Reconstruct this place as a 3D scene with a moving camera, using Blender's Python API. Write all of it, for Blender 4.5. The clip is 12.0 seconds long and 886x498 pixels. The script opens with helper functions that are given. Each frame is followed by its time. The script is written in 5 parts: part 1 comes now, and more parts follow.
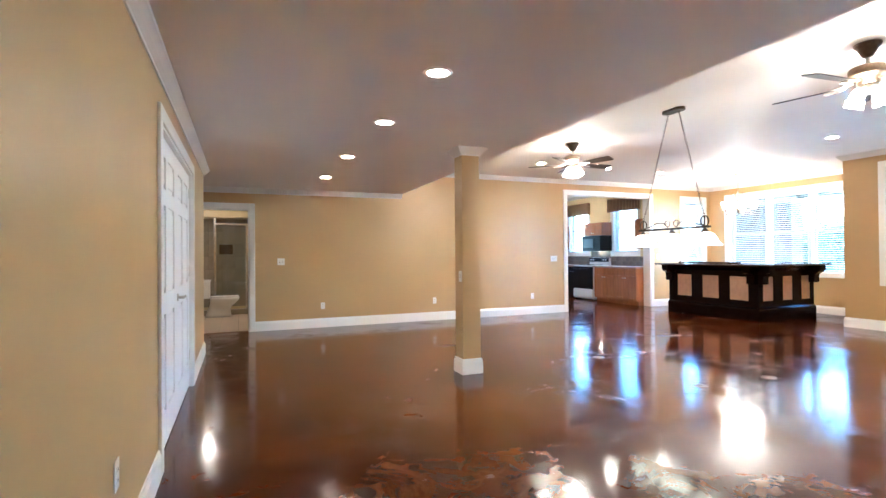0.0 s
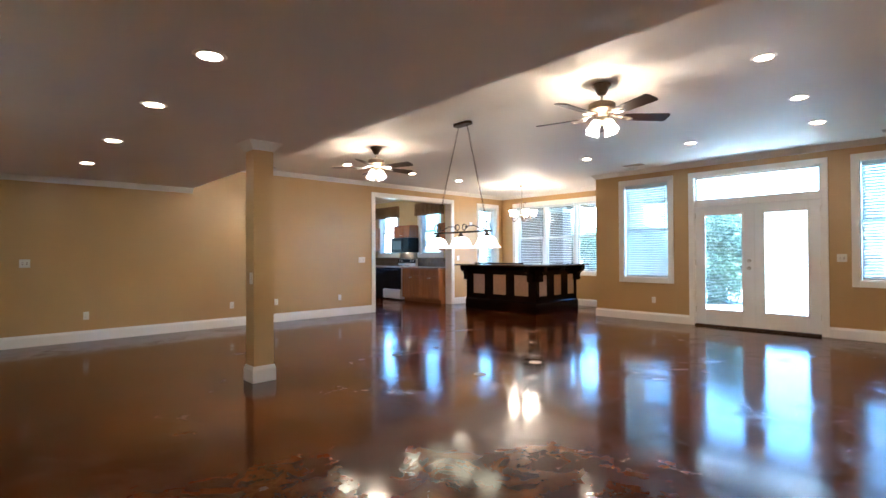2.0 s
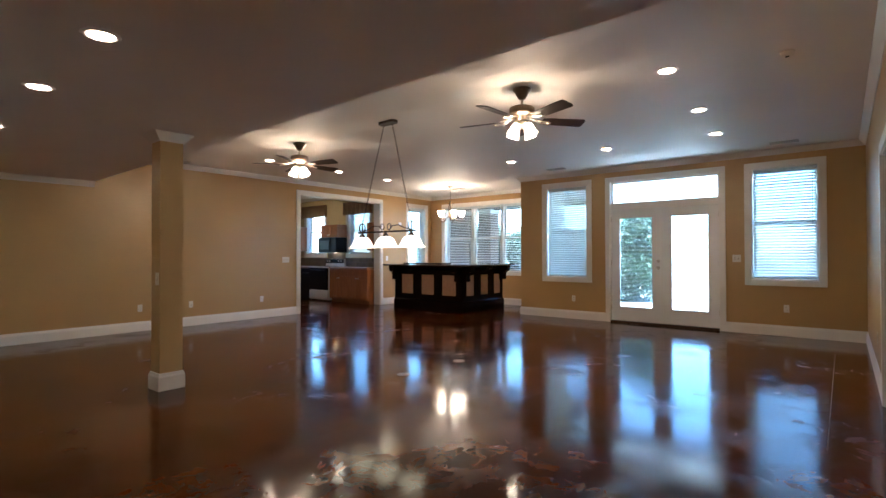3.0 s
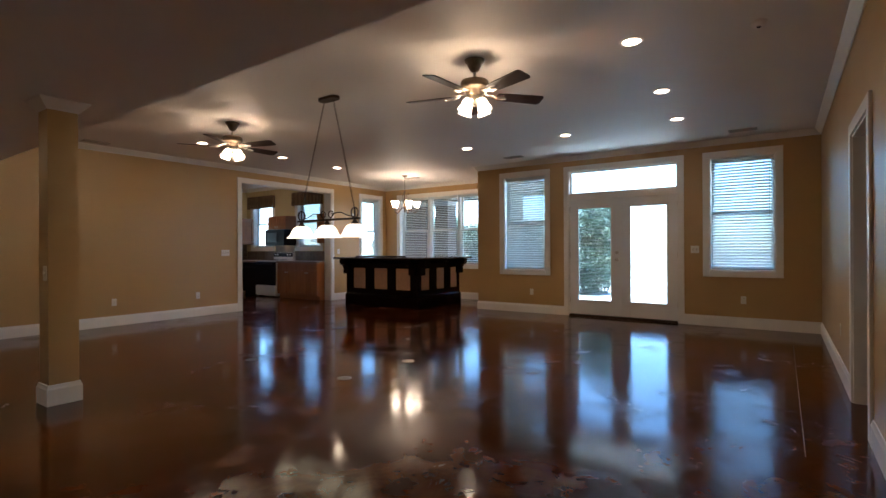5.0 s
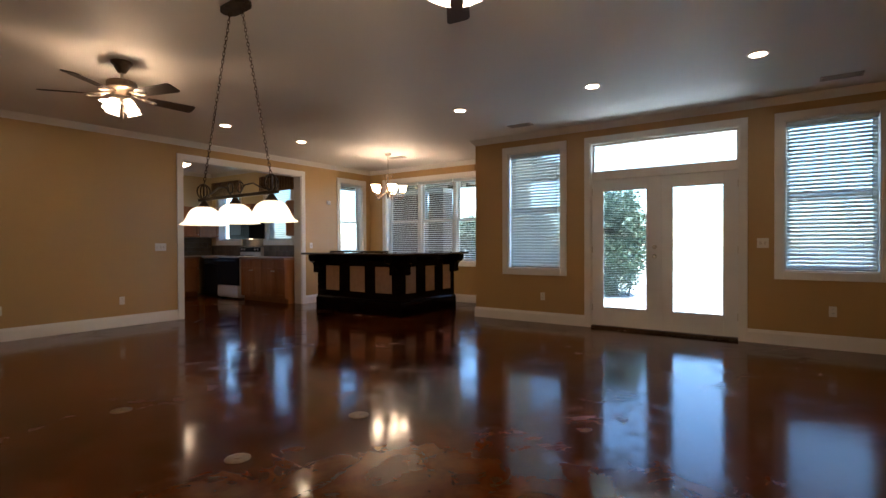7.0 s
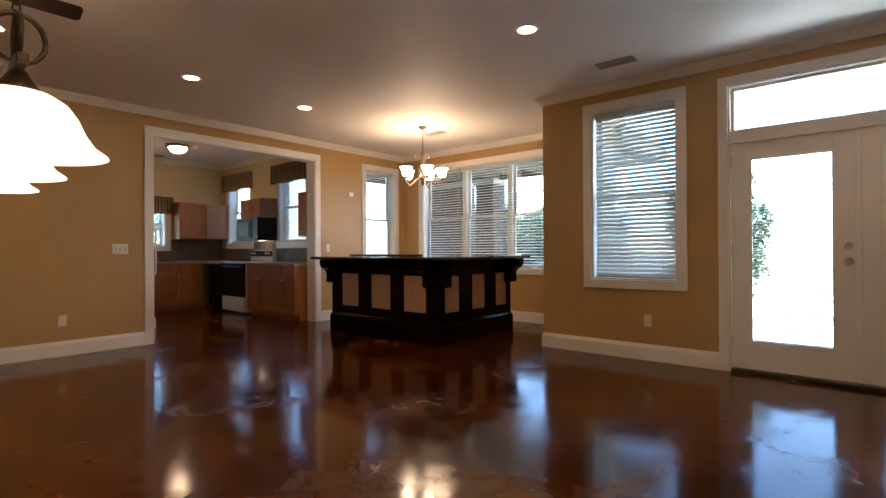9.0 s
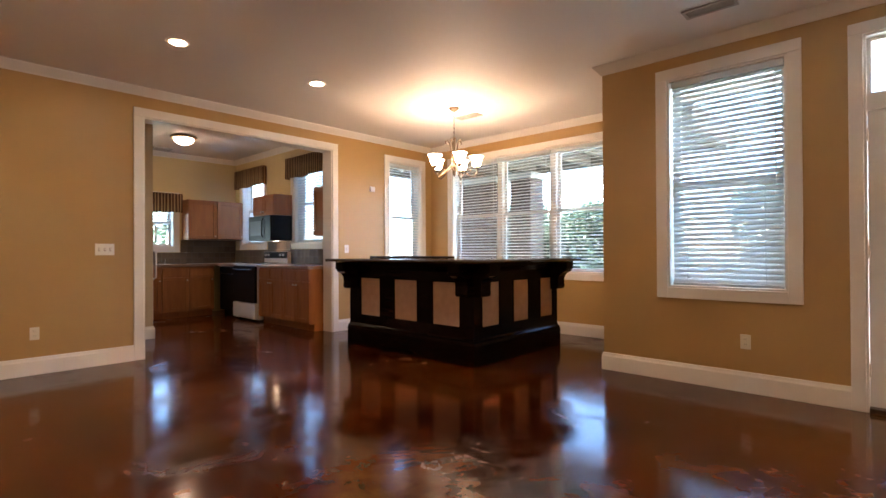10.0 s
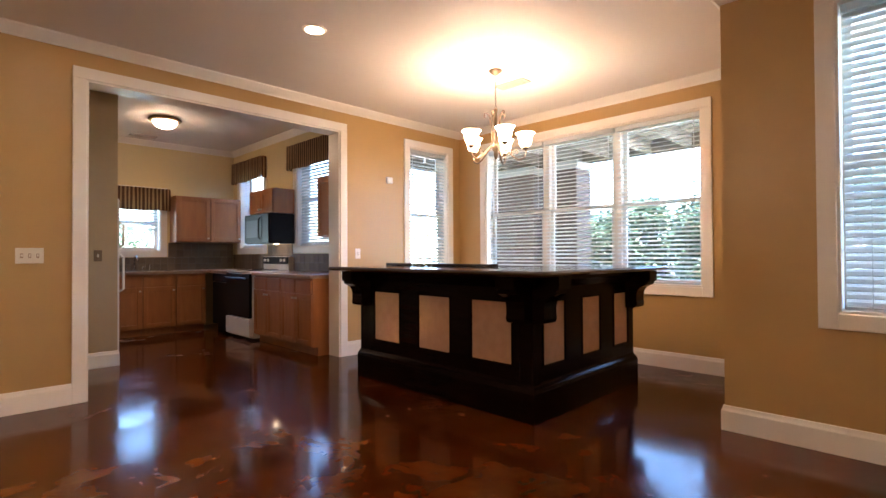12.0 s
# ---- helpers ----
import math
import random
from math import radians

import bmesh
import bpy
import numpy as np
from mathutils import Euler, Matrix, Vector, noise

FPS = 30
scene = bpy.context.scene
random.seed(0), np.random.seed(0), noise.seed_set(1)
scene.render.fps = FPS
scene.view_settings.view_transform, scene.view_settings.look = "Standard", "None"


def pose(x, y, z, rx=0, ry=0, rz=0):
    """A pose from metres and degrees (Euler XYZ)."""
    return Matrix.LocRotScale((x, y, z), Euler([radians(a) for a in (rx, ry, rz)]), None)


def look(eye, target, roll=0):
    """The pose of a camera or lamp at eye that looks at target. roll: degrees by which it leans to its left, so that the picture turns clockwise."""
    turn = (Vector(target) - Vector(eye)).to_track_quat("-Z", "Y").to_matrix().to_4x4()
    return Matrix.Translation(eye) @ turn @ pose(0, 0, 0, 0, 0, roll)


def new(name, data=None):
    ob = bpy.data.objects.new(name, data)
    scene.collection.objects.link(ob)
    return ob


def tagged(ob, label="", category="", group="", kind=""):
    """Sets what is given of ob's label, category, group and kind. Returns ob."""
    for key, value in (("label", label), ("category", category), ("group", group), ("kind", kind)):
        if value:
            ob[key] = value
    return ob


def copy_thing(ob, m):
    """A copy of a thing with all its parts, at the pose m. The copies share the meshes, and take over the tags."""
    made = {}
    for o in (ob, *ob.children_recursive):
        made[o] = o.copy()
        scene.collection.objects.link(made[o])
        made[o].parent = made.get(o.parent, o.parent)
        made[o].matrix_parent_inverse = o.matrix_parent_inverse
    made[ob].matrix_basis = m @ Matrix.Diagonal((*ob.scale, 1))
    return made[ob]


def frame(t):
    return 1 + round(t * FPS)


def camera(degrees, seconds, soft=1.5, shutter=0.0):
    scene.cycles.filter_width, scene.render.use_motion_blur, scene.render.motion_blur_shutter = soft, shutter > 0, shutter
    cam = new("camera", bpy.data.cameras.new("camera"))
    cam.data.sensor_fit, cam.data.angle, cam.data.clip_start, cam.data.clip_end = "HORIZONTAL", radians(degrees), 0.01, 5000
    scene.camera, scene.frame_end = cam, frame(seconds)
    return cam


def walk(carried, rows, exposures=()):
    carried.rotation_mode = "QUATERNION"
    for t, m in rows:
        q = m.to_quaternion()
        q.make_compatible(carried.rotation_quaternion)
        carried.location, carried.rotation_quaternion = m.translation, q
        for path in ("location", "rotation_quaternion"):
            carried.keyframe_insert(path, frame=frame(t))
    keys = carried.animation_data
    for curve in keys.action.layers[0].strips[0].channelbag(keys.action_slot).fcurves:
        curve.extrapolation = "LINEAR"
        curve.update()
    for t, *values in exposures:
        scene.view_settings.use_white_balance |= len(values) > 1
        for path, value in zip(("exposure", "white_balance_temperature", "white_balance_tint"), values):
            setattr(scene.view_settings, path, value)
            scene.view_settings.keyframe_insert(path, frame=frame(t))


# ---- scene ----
cam = camera(83.8, 12.0)
PATH = [
    (0, (0.392, 0.270, 1.254), (1.152, 2.120, 1.275), -0.5),
    (0.5, (0.451, 0.240, 1.251), (1.370, 2.016, 1.273), -0.4),
    (1, (0.495, 0.214, 1.252), (1.582, 1.893, 1.274), -0.4),
    (1.5, (0.541, 0.186, 1.250), (1.779, 1.756, 1.272), -0.35),
    (2, (0.583, 0.164, 1.246), (1.951, 1.623, 1.268), -0.3),
    (2.5, (0.630, 0.142, 1.243), (2.104, 1.493, 1.266), -0.2),
    (3, (0.663, 0.113, 1.236), (2.217, 1.373, 1.259), -0.15),
    (5, (1.127, 0.308, 1.192), (2.775, 1.440, 1.192), -0.3),
    (5.5, (1.483, 0.469, 1.197), (3.130, 1.604, 1.187), -0.3),
    (6, (1.891, 0.672, 1.205), (3.537, 1.807, 1.186), -0.35),
    (6.5, (2.344, 0.906, 1.193), (3.988, 2.045, 1.171), -0.3),
    (8.5, (4.178, 2.179, 1.110), (5.751, 3.415, 1.109), -0.3),
    (9, (4.587, 2.533, 1.103), (6.113, 3.825, 1.108), -0.35),
    (9.5, (4.919, 2.912, 1.102), (6.424, 4.230, 1.109), -0.35),
    (10, (5.237, 3.245, 1.096), (6.698, 4.611, 1.109), -0.3),
    (10.5, (5.501, 3.569, 1.100), (6.947, 4.951, 1.115), -0.3),
    (11, (5.723, 3.867, 1.115), (7.161, 5.257, 1.133), -0.25),
    (11.5, (5.927, 4.118, 1.122), (7.355, 5.519, 1.146), -0.3),
    (12, (6.105, 4.325, 1.130), (7.519, 5.740, 1.154), -0.3),
]
EXPOSURES = [(0, 5.95, 4700, 2), (0.5, 5.85, 4900, 3), (1.5, 5.25, 5150, 4), (2.5, 4.4, 5400, 5), (3, 4.02, 5500, 6), (5, 3.32, 5900, 10), (6.5, 3.2, 6400, 12), (8.5, 3.28, 6700, 14), (9, 3.62, 6950, 16), (9.5, 3.9, 7000, 18), (10.5, 4.37, 6950, 20), (12, 4.36, 6800, 20)]
walk(cam, [(t, look(eye, target, roll)) for t, eye, target, roll in PATH], EXPOSURES)

# ---- sky and sun ----
SKY, SUN = 0.15, 5.0
LAMP = 0.088          # one dimmer for every lamp in the house
sky_world = bpy.data.worlds.new("sky")
scene.world = sky_world
sky_world.use_nodes = True
wn = sky_world.node_tree
sky = wn.nodes.new("ShaderNodeTexSky")
sky.sky_type, sky.sun_disc = "NISHITA", False
sky.ozone_density, sky.dust_density = 4.0, 0.2
sky.sun_elevation, sky.sun_rotation = radians(73), radians(197)
wn.links.new(sky.outputs[0], wn.nodes["Background"].inputs[0])
wn.nodes["Background"].inputs[1].default_value = SKY
sun = new("sun", bpy.data.lights.new("sun", "SUN"))
sun.data.energy, sun.data.angle, sun.data.color = SUN, radians(0.5), (1, 0.95, 0.87)
sun.matrix_world = look((-2.7, -8.9, 30.6), (0, 0, 0))


# ---- materials ----
def surface(name, base, other=None, rough=0.5, metal=0.0, scale=3.0, fine=60.0, bump=0.0, spread=0.0, coat=0.0, stretch=(1, 1, 1), glow=0.0, glow_color=(1, 1, 1), vary=0.0):
    """A node material: base and other mixed by coarse and fine noise, with fine relief and a roughness that wanders by spread."""
    m = bpy.data.materials.new(name)
    m.use_nodes = True
    nt = m.node_tree
    b = nt.nodes["Principled BSDF"]
    link = nt.links.new
    other = other or tuple(c * 0.88 for c in base)
    co = nt.nodes.new("ShaderNodeTexCoord")
    mp = nt.nodes.new("ShaderNodeMapping")
    mp.inputs["Scale"].default_value = stretch
    link(co.outputs["Object"], mp.inputs[0])
    n1, n2 = nt.nodes.new("ShaderNodeTexNoise"), nt.nodes.new("ShaderNodeTexNoise")
    n1.inputs["Scale"].default_value, n2.inputs["Scale"].default_value = scale, fine
    n1.inputs["Detail"].default_value, n2.inputs["Detail"].default_value = 6, 3
    for n in (n1, n2):
        link(mp.outputs[0], n.inputs["Vector"])
    add = nt.nodes.new("ShaderNodeMath")
    add.operation = "MULTIPLY_ADD"
    add.inputs[1].default_value = 0.35
    link(n2.outputs[0], add.inputs[0])
    link(n1.outputs[0], add.inputs[2])
    fac = nt.nodes.new("ShaderNodeMapRange")
    fac.inputs[1].default_value, fac.inputs[2].default_value = 0.45, 0.9
    link(add.outputs[0], fac.inputs[0])
    mix = nt.nodes.new("ShaderNodeMix")
    mix.data_type = "RGBA"
    mix.inputs[6].default_value, mix.inputs[7].default_value = (*base, 1), (*other, 1)
    link(fac.outputs[0], mix.inputs[0])
    out = mix.outputs[2]
    if vary:
        info, hsv = nt.nodes.new("ShaderNodeObjectInfo"), nt.nodes.new("ShaderNodeHueSaturation")
        rng = nt.nodes.new("ShaderNodeMapRange")
        rng.inputs[3].default_value, rng.inputs[4].default_value = 1 - vary, 1 + vary
        link(info.outputs["Random"], rng.inputs[0])
        link(rng.outputs[0], hsv.inputs["Value"])
        link(out, hsv.inputs["Color"])
        out = hsv.outputs[0]
    link(out, b.inputs["Base Color"])
    b.inputs["Metallic"].default_value = metal
    rr = nt.nodes.new("ShaderNodeMapRange")
    rr.inputs[3].default_value, rr.inputs[4].default_value = max(0.02, rough - spread), min(1, rough + spread)
    link(n1.outputs[0], rr.inputs[0])
    link(rr.outputs[0], b.inputs["Roughness"])
    b.inputs["Coat Weight"].default_value = coat
    b.inputs["Coat Roughness"].default_value = 0.08
    if bump:
        bp = nt.nodes.new("ShaderNodeBump")
        bp.inputs["Strength"].default_value, bp.inputs["Distance"].default_value = bump, 0.003
        link(n2.outputs[0], bp.inputs["Height"])
        link(bp.outputs[0], b.inputs["Normal"])
    if glow:
        b.inputs["Emission Color"].default_value = (*glow_color, 1)
        b.inputs["Emission Strength"].default_value = glow
    return m


# the default tint puts a cooler daylight colour into the panes
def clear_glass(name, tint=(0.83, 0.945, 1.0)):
    """Thin window glass: mostly see-through, with a mirror sheen by Fresnel."""
    m = bpy.data.materials.new(name)
    m.use_nodes = True
    nt = m.node_tree
    nt.nodes.clear()
    o, mx = nt.nodes.new("ShaderNodeOutputMaterial"), nt.nodes.new("ShaderNodeMixShader")
    tr, gl, lw = nt.nodes.new("ShaderNodeBsdfTransparent"), nt.nodes.new("ShaderNodeBsdfGlossy"), nt.nodes.new("ShaderNodeLayerWeight")
    pw, fr = nt.nodes.new("ShaderNodeMath"), nt.nodes.new("ShaderNodeMath")
    pw.operation, fr.operation = "POWER", "MULTIPLY_ADD"
    pw.inputs[1].default_value, fr.inputs[1].default_value, fr.inputs[2].default_value = 5.0, 0.9, 0.03
    nt.links.new(lw.outputs["Facing"], pw.inputs[0])
    nt.links.new(pw.outputs[0], fr.inputs[0])
    tr.inputs[0].default_value = (*tint, 1)
    gl.inputs["Roughness"].default_value = 0.02
    nt.links.new(fr.outputs[0], mx.inputs[0])
    nt.links.new(tr.outputs[0], mx.inputs[1])
    nt.links.new(gl.outputs[0], mx.inputs[2])
    nt.links.new(mx.outputs[0], o.inputs[0])
    return m


def stained_concrete():
    """Acid-stained, sealed concrete: clouds of red-brown, amber and near-black under a glossy, faintly rippled sealer."""
    m = bpy.data.materials.new("stained_concrete")
    m.use_nodes = True
    nt = m.node_tree
    b = nt.nodes["Principled BSDF"]
    link = nt.links.new
    co = nt.nodes.new("ShaderNodeTexCoord")

    def noise_at(scale, detail, distort=0.0, rough=0.5):
        n = nt.nodes.new("ShaderNodeTexNoise")
        n.inputs["Scale"].default_value, n.inputs["Detail"].default_value = scale, detail
        n.inputs["Distortion"].default_value, n.inputs["Roughness"].default_value = distort, rough
        link(co.outputs["Object"], n.inputs["Vector"])
        return n

    def ramp(source, stops):
        r = nt.nodes.new("ShaderNodeValToRGB")
        while len(r.color_ramp.elements) < len(stops):
            r.color_ramp.elements.new(0.5)
        for e, (p, c) in zip(r.color_ramp.elements, stops):
            e.position, e.color = p, (*c, 1)
        link(source, r.inputs[0])
        return r

    def maths(op, x, y):
        n = nt.nodes.new("ShaderNodeMath")
        n.operation = op
        for socket, v in zip(n.inputs, (x, y)):
            if isinstance(v, (int, float)):
                socket.default_value = v
            else:
                link(v, socket)
        return n.outputs[0]

    def span(source, lo, hi, out_lo, out_hi):
        r = nt.nodes.new("ShaderNodeMapRange")
        for i, v in enumerate((lo, hi, out_lo, out_hi)):
            r.inputs[i + 1].default_value = v
        link(source, r.inputs[0])
        return r.outputs[0]

    clouds, veins, grain = noise_at(0.75, 8, 0.9, 0.62), noise_at(3.2, 9, 0.9, 0.64), noise_at(38, 4)
    patches, wisp = noise_at(1.1, 6, 0.8, 0.6), noise_at(1.7, 9, 2.2, 0.6)
    c1 = ramp(clouds.outputs[0], [(0.32, FLOOR_DARK), (0.5, FLOOR_MID), (0.72, FLOOR_LIGHT)])
    c2 = ramp(veins.outputs[0], [(0.32, (0.5, 0.42, 0.38)), (0.46, (0.84, 0.79, 0.75)), (0.56, (1.04, 1.05, 1.04)), (0.76, (1.22, 1.34, 1.32))])
    mul = nt.nodes.new("ShaderNodeMix")
    mul.data_type, mul.blend_type = "RGBA", "MULTIPLY"
    mul.inputs[0].default_value = 1
    link(c1.outputs[0], mul.inputs[6])
    link(c2.outputs[0], mul.inputs[7])
    # thin pale threads where the acid ran, in some patches only
    ridge = span(maths("ABSOLUTE", maths("SUBTRACT", wisp.outputs[0], 0.5), 0), 0.0, 0.05, 1.0, 0.0)
    threads = maths("MULTIPLY", ridge, span(patches.outputs[0], 0.5, 0.7, 0.0, 0.22))
    pale = nt.nodes.new("ShaderNodeMix")
    pale.data_type = "RGBA"
    link(threads, pale.inputs[0])
    link(mul.outputs[2], pale.inputs[6])
    pale.inputs[7].default_value = (0.30, 0.15, 0.06, 1)
    link(pale.outputs[2], b.inputs["Base Color"])
    # the sealer lies glossy with duller, scuffed islands
    dull = maths("MULTIPLY", span(veins.outputs[0], 0.46, 0.62, 0.0, 1.0), span(patches.outputs[0], 0.42, 0.62, 0.1, 1.0))
    link(span(dull, 0.0, 1.0, 0.105, 0.3), b.inputs["Roughness"])
    b.inputs["IOR"].default_value = 1.33
    ripple = noise_at(3.2, 2, 0.6)
    b1, b2 = nt.nodes.new("ShaderNodeBump"), nt.nodes.new("ShaderNodeBump")
    b1.inputs["Strength"].default_value, b1.inputs["Distance"].default_value = 0.07, 0.006
    b2.inputs["Strength"].default_value, b2.inputs["Distance"].default_value = 0.015, 0.001
    b3 = nt.nodes.new("ShaderNodeBump")
    b3.inputs["Strength"].default_value, b3.inputs["Distance"].default_value = 0.09, 0.004
    trowel = noise_at(10, 3, 0.8)
    link(trowel.outputs[0], b3.inputs["Height"])
    link(ripple.outputs[0], b1.inputs["Height"])
    link(grain.outputs[0], b2.inputs["Height"])
    link(b1.outputs[0], b3.inputs["Normal"])
    link(b3.outputs[0], b2.inputs["Normal"])
    link(b2.outputs[0], b.inputs["Normal"])
    return m


def striped_cloth():
    """Brown valance cloth with narrow tan and dark vertical stripes."""
    m = surface("striped_cloth", (0.12, 0.06, 0.035), (0.09, 0.045, 0.03), rough=0.95, bump=0.3, fine=300)
    nt = m.node_tree
    b = nt.nodes["Principled BSDF"]
    co, wv = nt.nodes.new("ShaderNodeTexCoord"), nt.nodes.new("ShaderNodeTexWave")
    wv.bands_direction = "X"
    wv.inputs["Scale"].default_value, wv.inputs["Distortion"].default_value = 8.5, 0.3
    mp = nt.nodes.new("ShaderNodeMapping")
    mp.inputs["Rotation"].default_value = (0, 0, radians(45))
    nt.links.new(co.outputs["Object"], mp.inputs[0])
    nt.links.new(mp.outputs[0], wv.inputs["Vector"])
    r = nt.nodes.new("ShaderNodeValToRGB")
    r.color_ramp.elements[0].position, r.color_ramp.elements[0].color = 0.45, (0.13, 0.062, 0.035, 1)
    r.color_ramp.elements[1].position, r.color_ramp.elements[1].color = 0.75, (0.46, 0.31, 0.17, 1)
    nt.links.new(wv.outputs[0], r.inputs[0])
    nt.links.new(r.outputs[0], b.inputs["Base Color"])
    return m


FLOOR_DARK, FLOOR_MID, FLOOR_LIGHT = (0.026, 0.0028, 0.0008), (0.083, 0.0155, 0.002), (0.135, 0.046, 0.008)
WARM = (1.0, 0.73, 0.49)
M_FLOOR = stained_concrete()
M_WALL = surface("tan_wall_paint", (0.472, 0.300, 0.119), (0.442, 0.278, 0.109), rough=0.31, scale=1.2, fine=220, bump=0.12, spread=0.06)
M_KWALL = surface("cream_wall_paint", (0.64, 0.52, 0.285), (0.6, 0.48, 0.26), rough=0.5, scale=1.2, fine=220, bump=0.1)
M_STUB = surface("grey_tan_wall_paint", (0.48, 0.375, 0.235), (0.45, 0.35, 0.215), rough=0.4, scale=1.2, fine=220, bump=0.1)
M_CEIL = surface("ceiling_paint", (0.82, 0.785, 0.745), (0.79, 0.755, 0.715), rough=0.6, scale=1.0, fine=150, bump=0.15)
M_TRIM = surface("white_trim_paint", (0.80, 0.77, 0.72), (0.76, 0.73, 0.68), rough=0.3, scale=2, fine=90, bump=0.03)
M_DOOR = surface("white_door_paint", (0.80, 0.79, 0.77), (0.76, 0.75, 0.73), rough=0.28, scale=2, fine=90, bump=0.03)
M_BLIND = surface("white_blind_slat", (0.68, 0.71, 0.72), (0.62, 0.65, 0.66), rough=0.45, scale=6, fine=60)
wt_nodes = M_BLIND.node_tree
tl, ad = wt_nodes.nodes.new("ShaderNodeBsdfTranslucent"), wt_nodes.nodes.new("ShaderNodeMixShader")
tl.inputs[0].default_value, ad.inputs[0].default_value = (0.56, 0.74, 0.8, 1), 0.22
wt_nodes.links.new(wt_nodes.nodes["Principled BSDF"].outputs[0], ad.inputs[1])
wt_nodes.links.new(tl.outputs[0], ad.inputs[2])
wt_nodes.links.new(ad.outputs[0], wt_nodes.nodes["Material Output"].inputs[0])
M_PLATE = surface("ivory_plastic", (0.78, 0.74, 0.66), rough=0.35)
M_SLOT = surface("dark_slot", (0.03, 0.03, 0.03), rough=0.6)
M_GLASS = clear_glass("window_glass")
M_SHOWERGLASS = clear_glass("shower_glass", (0.96, 0.98, 0.97))
M_BRONZE = surface("dark_bronze", (0.045, 0.03, 0.022), (0.09, 0.06, 0.035), rough=0.4, metal=0.8, scale=20)
M_NICKEL = surface("brushed_nickel", (0.62, 0.57, 0.5), (0.5, 0.46, 0.4), rough=0.3, metal=1.0, scale=30)
M_ANTIQUE = surface("antique_bronze", (0.24, 0.18, 0.125), (0.16, 0.115, 0.08), rough=0.38, metal=0.9, scale=25)
M_RIM = surface("aged_gold_rim", (0.42, 0.32, 0.18), (0.34, 0.25, 0.13), rough=0.45, metal=0.3, scale=20)
M_BLADE = surface("dark_walnut_blade", (0.014, 0.008, 0.006), (0.028, 0.015, 0.01), rough=0.35, scale=4, stretch=(1, 9, 1), bump=0.05)
M_SHADE = surface("lit_frosted_shade", (0.85, 0.8, 0.7), rough=0.35, glow=13 * LAMP, glow_color=WARM)
wt_nodes = M_SHADE.node_tree
tl, ad = wt_nodes.nodes.new("ShaderNodeBsdfTransparent"), wt_nodes.nodes.new("ShaderNodeMixShader")
tl.inputs[0].default_value, ad.inputs[0].default_value = (1.0, 0.95, 0.88, 1), 0.42
wt_nodes.links.new(wt_nodes.nodes["Principled BSDF"].outputs[0], ad.inputs[1])
wt_nodes.links.new(tl.outputs[0], ad.inputs[2])
wt_nodes.links.new(ad.outputs[0], wt_nodes.nodes["Material Output"].inputs[0])
M_ALAB = surface("lit_alabaster_shade", (0.85, 0.78, 0.62), (0.8, 0.7, 0.5), rough=0.35, scale=9, glow=2.5 * LAMP, glow_color=(1.0, 0.8, 0.5))
M_CHAND = surface("lit_chandelier_shade", (0.9, 0.85, 0.75), rough=0.3, glow=47 * LAMP, glow_color=WARM)
M_DOWN = surface("lit_downlight_lens", (0.9, 0.88, 0.8), rough=0.4, glow=80 * LAMP, glow_color=(1.0, 0.74, 0.49))
M_BULB = surface("lit_bulb_glass", (0.9, 0.85, 0.75), rough=0.3, glow=45 * LAMP, glow_color=(1.0, 0.76, 0.51))
M_DOME = surface("lit_dome_glass", (0.9, 0.85, 0.75), rough=0.35, glow=36 * LAMP, glow_color=WARM)
M_BAR = surface("ebony_stained_wood", (0.004, 0.002, 0.0017), (0.009, 0.0035, 0.0025), rough=0.2, scale=3, stretch=(1, 1, 7), bump=0.05)
M_BAR.node_tree.nodes["Principled BSDF"].inputs["Specular IOR Level"].default_value = 0.07
M_BARTOP = surface("polished_dark_bar_top", (0.02, 0.012, 0.01), (0.035, 0.02, 0.014), rough=0.12, scale=4, coat=0.5)
M_PANEL = surface("tan_textured_panel", (0.54, 0.32, 0.205), (0.46, 0.265, 0.165), rough=0.55, scale=14, fine=70, bump=0.5)
M_OAK = surface("honey_cabinet_wood", (0.35, 0.135, 0.042), (0.26, 0.092, 0.028), rough=0.38, scale=2.5, stretch=(6, 6, 1), bump=0.06, vary=0.05)
M_LAM = surface("speckled_laminate", (0.32, 0.2, 0.13), (0.24, 0.15, 0.1), rough=0.3, scale=25, fine=200)
M_TILE = surface("slate_backsplash_tile", (0.16, 0.115, 0.07), (0.105, 0.08, 0.05), rough=0.5, scale=9, bump=0.2, vary=0.2)
M_GROUT = surface("grey_grout", (0.2, 0.18, 0.15), rough=0.9)
M_BLACK = surface("black_enamel", (0.006, 0.006, 0.007), rough=0.35)
M_BLACK.node_tree.nodes["Principled BSDF"].inputs["Specular IOR Level"].default_value = 0.12
M_WHITE = surface("white_enamel", (0.78, 0.77, 0.75), rough=0.2)
M_CERAM = surface("white_porcelain", (0.8, 0.79, 0.77), rough=0.08)
M_STEEL = surface("satin_steel", (0.6, 0.6, 0.6), rough=0.25, metal=1.0)
M_GREYGLASS = surface("smoked_glass", (0.03, 0.031, 0.033), rough=0.45)
M_SHOWER = surface("taupe_shower_tile", (0.31, 0.26, 0.19), (0.24, 0.2, 0.145), rough=0.3, scale=6, bump=0.1, vary=0.12)
M_BATHFL = surface("beige_floor_tile", (0.55, 0.45, 0.33), (0.48, 0.39, 0.28), rough=0.35, scale=5, vary=0.06)
M_CLOTH = striped_cloth()
M_CONC = surface("pale_concrete", (0.56, 0.55, 0.53), (0.47, 0.46, 0.44), rough=0.9, scale=1.5, bump=0.3)
